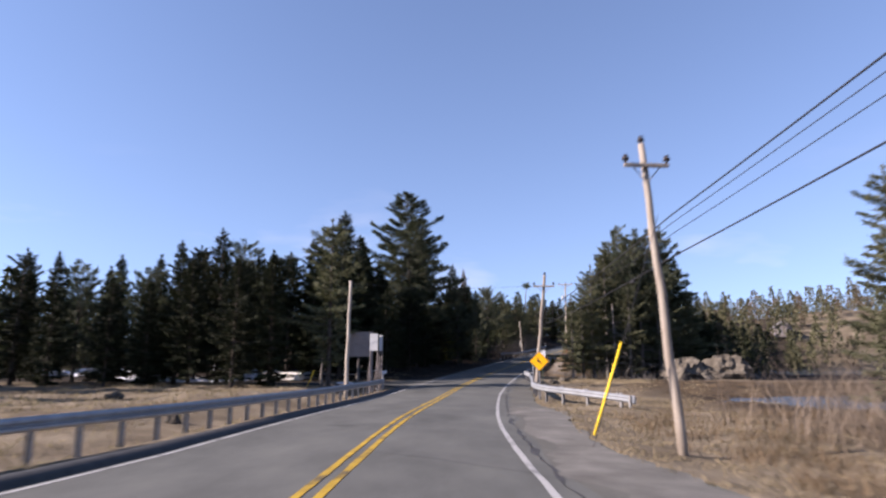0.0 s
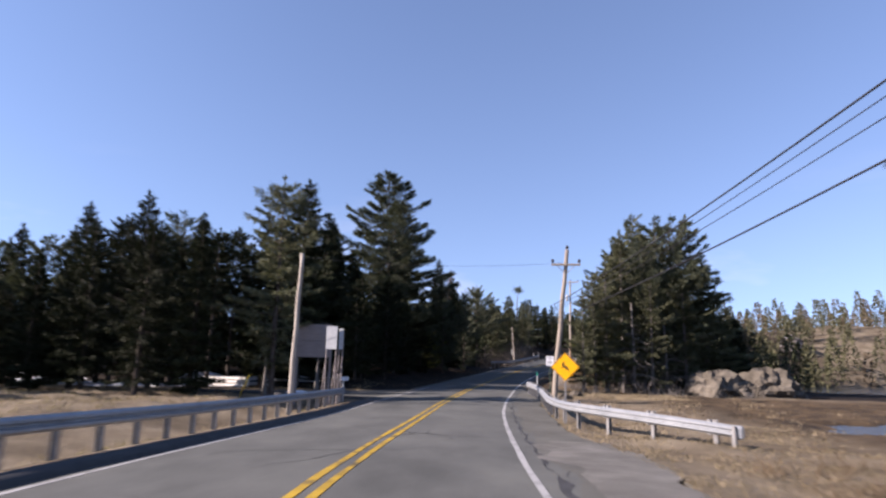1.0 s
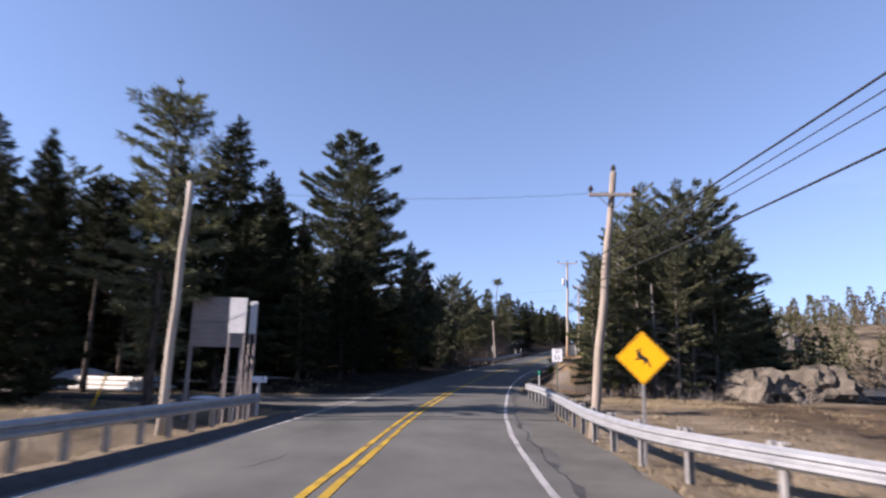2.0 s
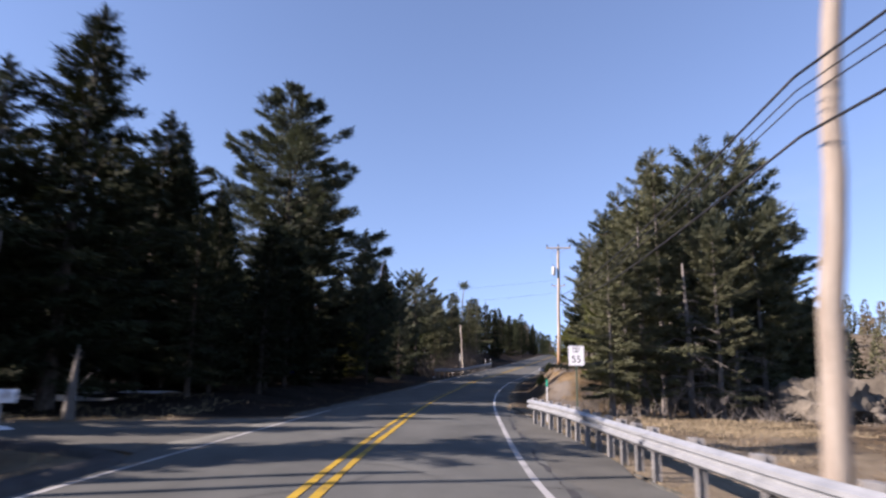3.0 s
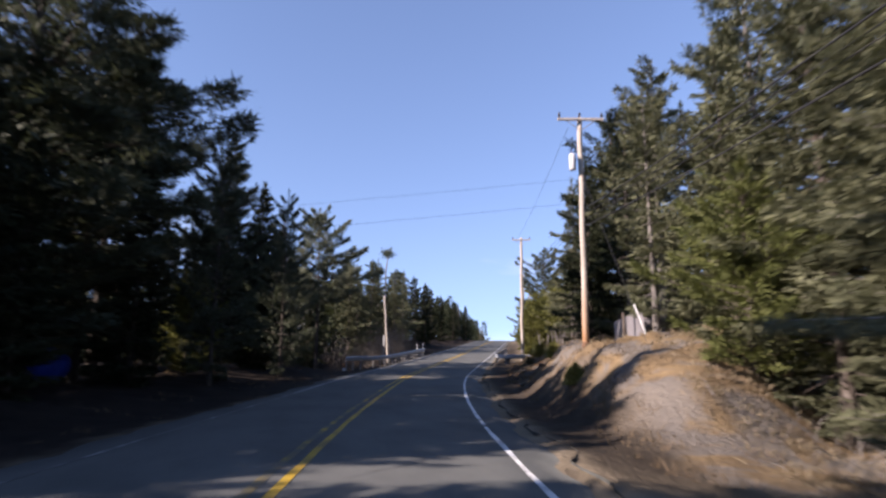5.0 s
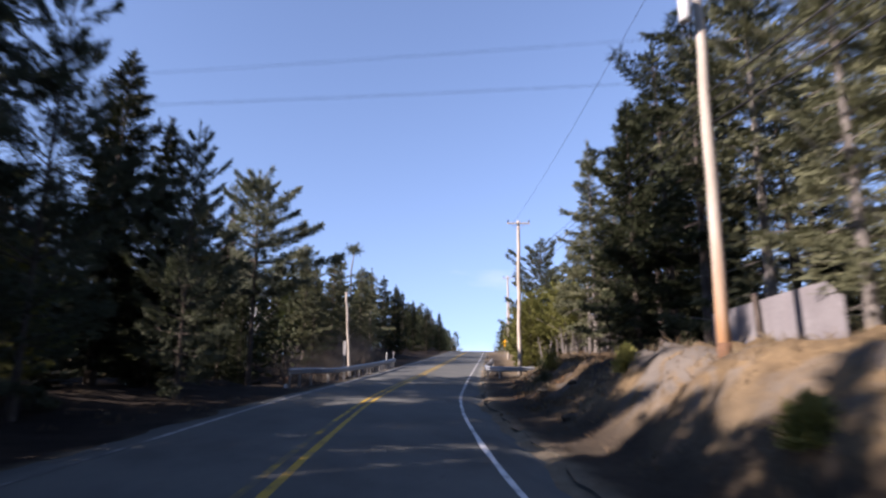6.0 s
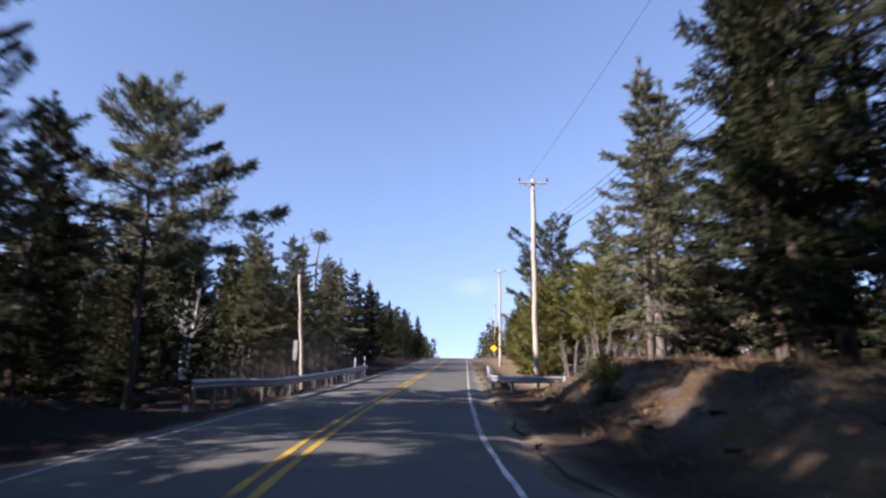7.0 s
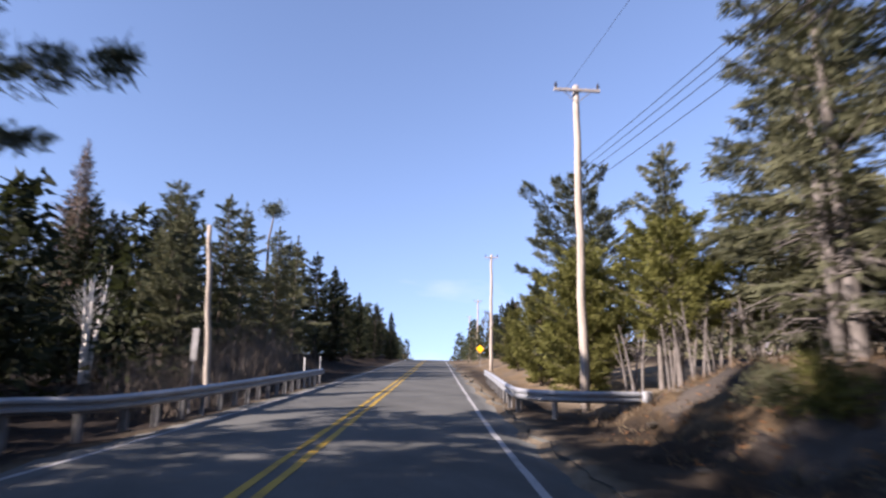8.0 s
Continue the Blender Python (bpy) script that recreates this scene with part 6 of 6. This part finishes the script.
def dead_fir(x, y, height, seed):
    """A dead trunk that keeps its long bare lower boughs."""
    rg = np.random.RandomState(seed)
    ob = thing("dead_tree", x, y, land_z(x, y), "dead grey fir with long bare drooping boughs", "tree")
    part("trunk", bm_tube([(0, 0, -0.3), (0.05, 0.02, height * 0.5), (0.0, 0.1, height)], [0.17, 0.13, 0.05], 8), BARK_GREY, ob, smooth=True)
    wv, wf = [], []

    def add(pts, rad):
        v, f = tube_data(pts, rad, 4, cap=False)
        o = len(wv)
        wv.extend(tuple(p) for p in v)
        wf.extend(tuple(k + o for k in q) for q in f)

    for k in range(46):
        z = rg.uniform(0.7, 0.75 * height)
        az, ln = rg.uniform(0, 6.283), rg.uniform(1.4, 3.2) * (1.1 - z / height)
        d = np.array([math.cos(az), math.sin(az), 0.0])
        p = np.array([0.0, 0.0, z])
        q, e = p + d * ln * 0.5 + (0, 0, 0.05 * ln), p + d * ln - (0, 0, 0.16 * ln)
        add([p, q, e], [0.03, 0.022, 0.008])
        for c in range(5):
            a = p + (e - p) * rg.uniform(0.3, 0.9) + (0, 0, 0.04)
            add([a, a + (d * 0.5 + rg.normal(0, 0.4, 3)) * ln * 0.3], [0.010, 0.004])
    part("dead_crown", mesh_of("dead_crown", wv, wf, BARK_GREY), None, ob)
    return ob


dead_fir(28.0, 100.6, 7.0, 31)
dead_fir(25.9, 99.2, 4.2, 32)
dead_fir(17.4, 63.4, 7.6, 33)
dead_fir(20.6, 64.6, 6.4, 34)


def snag():
    """A tall bare trunk with a tuft of needles left at its top."""
    rg = np.random.RandomState(8)
    ob = thing("snag_tree", 19.2, 144.2, land_z(19.2, 144.2) - 1.1, "tall bare pine with a flat tuft on top", "tree")
    wv, wf = tube_data([(0, 0, -0.2), (0.2, 0, 6), (0.1, 0, 11), (0.5, 0, 14.0)], [0.2, 0.16, 0.1, 0.05], 7)
    part("trunk", mesh_of("trunk", wv, wf, BARK_GREY, smooth=True), None, ob)
    n = 500
    base = np.stack([rg.normal(0.4, 0.42, n), rg.normal(0, 0.42, n), 13.7 + rg.normal(0, 0.3, n)], -1)
    co, q4 = sprigs(rg, base, unit(rg.normal(0, 1, (n, 3)) + np.array([0, 0, 0.4])), rg.uniform(0.3, 0.6, n), rg.uniform(0.1, 0.2, n))
    part("crown", raw_mesh("crown", co, q4, 3, [PINE]), None, ob)
    return ob


snag()


def scatter(name, label, category, mat, places, height, width, lean, seed, per=1, clump=0.15):
    """Many thin upright blades or twigs in one mesh."""
    rg = np.random.RandomState(seed)
    xy = np.repeat(np.asarray(places), per, 0) + rg.normal(0, clump, (len(places) * per, 2))
    n = len(xy)
    z = land(xy[:, 0], xy[:, 1])
    keep = z > -0.93
    xy, z = xy[keep], z[keep]
    n = len(xy)
    h = height * rg.uniform(0.4, 1.3, n)
    way = unit(np.stack([rg.normal(0, lean, n), rg.normal(0, lean, n), np.ones(n)], -1))
    side = unit(np.cross(way, rg.normal(0, 1, (n, 3))))
    foot = np.column_stack([xy, z - 0.03])
    bend = rg.normal(0, 0.25, (n, 3)) * np.array([1, 1, 0.2])
    w = (width * rg.uniform(0.6, 1.4, n))[:, None]
    midp = foot + way * (h * 0.55)[:, None]
    tip = foot + (way + bend * 0.8) * h[:, None]
    co = np.stack([foot - side * w, foot + side * w, midp + side * w * 0.7, midp - side * w * 0.7, tip], 1).reshape(-1, 3)
    i0 = np.arange(n) * 5
    tri = np.concatenate([np.stack([i0, i0 + 1, i0 + 2], -1), np.stack([i0, i0 + 2, i0 + 3], -1), np.stack([i0 + 3, i0 + 2, i0 + 4], -1)])
    return tagged(new(name, raw_mesh(name, co, tri, 3, [mat])), label, category, kind="stuff")


def field(n, s_range, u_range, seed, w=5.0, cut=-0.2):
    """Random places beside the road, in patches."""
    rg = np.random.RandomState(seed)
    s, u = rg.uniform(*s_range, n), rg.uniform(*u_range, n)
    x, y = along(u, s)
    k = waves(x, y, w, seed) > cut
    ok = (u > right_edge(s) + 0.15) | (u < left_edge(s) - 0.35)
    return np.column_stack([x, y])[k & ok]


erg = np.random.RandomState(24)
EDGE_S, EDGE_U = erg.uniform(2, 60, 900), np.abs(erg.normal(0, 0.35, 900)) - 0.25
scatter("dry_grass", "tufts of dry tan grass beside the road", "grass", GRASS_DRY, field(2000, (2, 36), (5.2, 13), 1, cut=-0.3), 0.15, 0.012, 0.6, 1, per=8)
scatter("dry_grass", "dry grass creeping over the shoulder", "grass", GRASS_DRY, np.column_stack(along(right_edge(EDGE_S) + EDGE_U, EDGE_S)), 0.10, 0.012, 0.9, 24, per=7, clump=0.14)
scatter("dry_grass", "rusty brush and sedge on the verge", "grass", GRASS_RUST, field(800, (4, 26), (7.5, 18), 2), 0.42, 0.010, 0.4, 2, per=10, clump=0.22)
scatter("dry_grass", "flattened brown marsh grass", "grass", GRASS_RUST, field(2800, (26, 64), (7, 26), 3, cut=0.0), 0.14, 0.014, 0.8, 3, per=7, clump=0.25)
scatter("dry_grass", "tan marsh grass along the edge", "grass", GRASS_DRY, field(1100, (30, 66), (6, 20), 4, cut=0.3), 0.2, 0.013, 0.5, 4, per=7, clump=0.2)
scatter("dry_grass", "dry grass behind the guardrail", "grass", GRASS_DRY, field(2500, (4, 47), (-26, -5.4), 5, cut=-0.35), 0.22, 0.015, 0.5, 5, per=6)
scatter("dry_grass", "rusty hummocks in the tan field", "grass", GRASS_RUST, field(1500, (8, 46), (-30, -7.5), 34, cut=0.15, w=6.5), 0.24, 0.013, 0.6, 34, per=6, clump=0.2)
scatter("dry_grass", "sparse dry grass on the sandy bank", "grass", GRASS_RUST, field(2600, (66, 108), (5.4, 13), 6, cut=0.0, w=3.5), 0.22, 0.010, 0.6, 6, per=6)
scatter("dry_grass", "pale dry grass at the mouth of the side road", "grass", GRASS_DRY, field(420, (54, 62), (-17, -7.5), 33, cut=-0.2, w=3.0), 0.16, 0.014, 0.8, 33, per=8, clump=0.2)
scatter("dry_grass", "dry weeds below the woods", "grass", GRASS_RUST, field(500, (58, 116), (-12, -4.6), 7, cut=0.2), 0.2, 0.011, 0.6, 7, per=6)
scatter("dry_grass", "pale dry grass on the crest of the bank", "grass", GRASS_DRY, field(1100, (64, 90), (7.6, 11.5), 16, cut=-0.1, w=3.0), 0.2, 0.012, 0.7, 16, per=8, clump=0.2)
scatter("dry_grass", "tan grass strip below the firs", "grass", GRASS_DRY, field(1500, (55, 66), (6.4, 15), 17, cut=-0.5, w=4.0), 0.17, 0.013, 0.6, 17, per=7, clump=0.2)
scatter("leaf_litter", "rusty fallen leaves on the end of the bank", "leaf litter", LEAF_RUST, field(900, (90, 109), (5.4, 13), 18, cut=-0.05, w=4.2), 0.09, 0.022, 2.2, 18, per=7, clump=0.25)
scatter("dry_grass", "pale dry grass on the end of the bank", "grass", GRASS_DRY, field(1000, (82, 110), (6.0, 12), 19, cut=0.25, w=2.6), 0.17, 0.012, 0.8, 19, per=9, clump=0.16)
scatter("dry_grass", "russet grass on the end of the bank", "grass", RUSSET, field(1300, (92, 108), (8.6, 12.5), 23, cut=-0.05, w=2.2), 0.26, 0.012, 0.6, 23, per=9, clump=0.16)
scatter("leaf_litter", "rusty leaves along the shoulder", "leaf litter", LEAF_RUST, field(260, (82, 96), (4.4, 6.4), 28, cut=0.05, w=2.4), 0.07, 0.024, 2.4, 28, per=9, clump=0.2)
scatter("brush", "bare brown roadside brush", "brush", TWIG, field(300, (114, 132), (-11.5, -6.5), 8, cut=-0.2, w=3.0), 2.4, 0.008, 0.35, 8, per=16, clump=0.4)
scatter("brush", "pale grey alder brush behind the second guardrail", "brush", BARK_GREY, field(150, (117, 132), (-15, -7), 36, cut=-0.2, w=3.0), 2.9, 0.009, 0.3, 36, per=12, clump=0.4)
scatter("brush", "bare grey alder brush at the marsh", "brush", TWIG, field(200, (10, 24), (11, 24), 9, cut=-0.3), 2.4, 0.010, 0.3, 9, per=12, clump=0.4)
scatter("brush", "dead grey branches under the firs", "brush", BARK_GREY, field(80, (63, 71), (8, 22), 10, cut=-0.6), 1.0, 0.012, 0.9, 10, per=12, clump=0.5)


def far_woods(name, label, mats, places, seed, count=150, spray=0.9):
    """Woods in the distance: many small crowns in one mesh."""
    rg = np.random.RandomState(seed)
    cos, mi = [], []
    for x, y, h, r, m in places:
        n = int(count * h / 9)
        g = rg.uniform(0.05, 1, n) ** 0.85
        az = rg.uniform(0, 6.283, n)
        rr = r * (1 - g) ** (0.8 if m == 0 else 0.5) * np.sqrt(rg.uniform(0.1, 1, n)) * rg.uniform(0.8, 1.2, n)
        base = np.stack([x + rr * np.cos(az), y + rr * np.sin(az), np.full(n, 0.0) + g * h], -1)
        base[:, 2] += land_z(x, y) - 0.2
        way = unit(np.stack([np.cos(az), np.sin(az), rg.normal(-0.1 if m == 0 else 0.4, 0.5, n)], -1))
        co, _ = sprigs(rg, base, way, spray * rg.uniform(0.5, 1.2, n), spray * 0.5 * rg.uniform(0.6, 1.3, n))
        cos.append(co)
        mi.append(np.full(n, m))
    co = np.concatenate(cos)
    return tagged(new(name, raw_mesh(name, co, np.arange(len(co)).reshape(-1, 3), 3, mats, np.concatenate(mi))), label, "woods", kind="stuff")


def belt(n, box, hr, seed, brown=0.0, clear=None, near=9):
    rg = np.random.RandomState(seed)
    out = []
    while len(out) < n:
        x, y = rg.uniform(box[0], box[1]), rg.uniform(box[2], box[3])
        u, s = (float(v) for v in station(np.array(x), np.array(y)))
        if abs(u) < near or (clear and clear(x, y, u, s)):
            continue
        h = rg.uniform(*hr)
        out.append((x, y, h, h * rg.uniform(0.16, 0.26), int(rg.uniform() < brown)))
    return out


MW = [FAR_GREEN, FAR_BROWN]
# Infill wood behind the seen trees, added to block light from road and verge.
far_woods("far_woods", "dense dark spruce wood beside the shaded road", [SPRUCE_SHADED, TWIG], belt(70, (-38, 0, 58, 102), (6.0, 9.5), 21, 0.04, lambda x, y, u, s: u > -13 or u < -36 or s < 58 or s > 98), 21, count=330, spray=0.6)
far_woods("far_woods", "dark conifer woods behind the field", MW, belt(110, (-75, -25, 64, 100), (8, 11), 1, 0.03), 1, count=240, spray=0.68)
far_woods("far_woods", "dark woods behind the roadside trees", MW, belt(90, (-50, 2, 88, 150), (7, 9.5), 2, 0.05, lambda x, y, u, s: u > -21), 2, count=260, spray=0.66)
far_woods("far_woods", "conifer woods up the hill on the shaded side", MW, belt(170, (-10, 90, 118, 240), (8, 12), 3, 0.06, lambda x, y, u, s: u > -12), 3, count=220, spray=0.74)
far_woods("far_woods", "sunlit woods up the hill", [FAR_SUNLIT, FAR_BROWN], belt(170, (30, 150, 120, 270), (6.5, 10), 4, 0.12, lambda x, y, u, s: u < 12), 4, count=220, spray=0.74)
far_woods("far_woods", "woods along the far shore of the bay", [FAR_SUNLIT, FAR_BROWN], belt(95, (48, 190, 100, 190), (2.0, 6.8), 5, 0.5, lambda x, y, u, s: u < 26 or seg_dist(np.array(x), np.array(y), (56, 92), (170, 160)) < 33), 5, count=220, spray=0.74)
far_woods("far_woods", "mixed grove beyond the marsh", [FAR_SUNLIT, FAR_BROWN], belt(30, (44, 68, 110, 142), (4, 8), 15, 0.2), 15, count=260, spray=0.7)
far_woods("far_woods", "trees behind the bank", MW, belt(26, (31, 48, 80, 112), (4.5, 8), 6, 0.2, lambda x, y, u, s: u < 20), 6, count=420, spray=0.5)
far_woods("far_woods", "brown and green trees right of the marsh", [FAR_SUNLIT, FAR_BROWN], belt(46, (75, 140, 20, 90), (2.0, 8), 7, 0.35), 7, count=220, spray=0.74)
far_woods("far_woods", "trees close along the road up the hill", MW, belt(70, (30, 125, 150, 290), (5.5, 8.5), 12, 0.1, lambda x, y, u, s: abs(u) > 16), 12, count=260, spray=0.6)
far_woods("far_woods", "woods close beside the hilltop road", MW, belt(60, (35, 140, 180, 300), (6, 9), 22, 0.05, lambda x, y, u, s: u > -8 or u < -15), 22, count=240, spray=0.6)
far_woods("far_woods", "young trees close to the hilltop road", MW, belt(46, (40, 150, 165, 300), (4.0, 6.5), 29, 0.1, lambda x, y, u, s: abs(u) > 10, near=6.6), 29, count=260, spray=0.5)
far_woods("far_woods", "distant woods at the horizon", MW, belt(160, (-260, 330, 240, 420), (10, 16), 8, 0.1), 8, count=90, spray=1.6)
far_woods("far_woods", "mixed woods behind the second guardrail", [SPRUCE_SHADED, FAR_BROWN], belt(70, (-14, 32, 112, 168), (6.5, 10), 26, 0.2, lambda x, y, u, s: u > -19 or u < -36), 26, count=300, spray=0.55)
far_woods("far_woods", "woods far off to the side", MW, belt(120, (-190, -60, -60, 120), (9, 15), 9, 0.1), 9, count=90, spray=1.6)
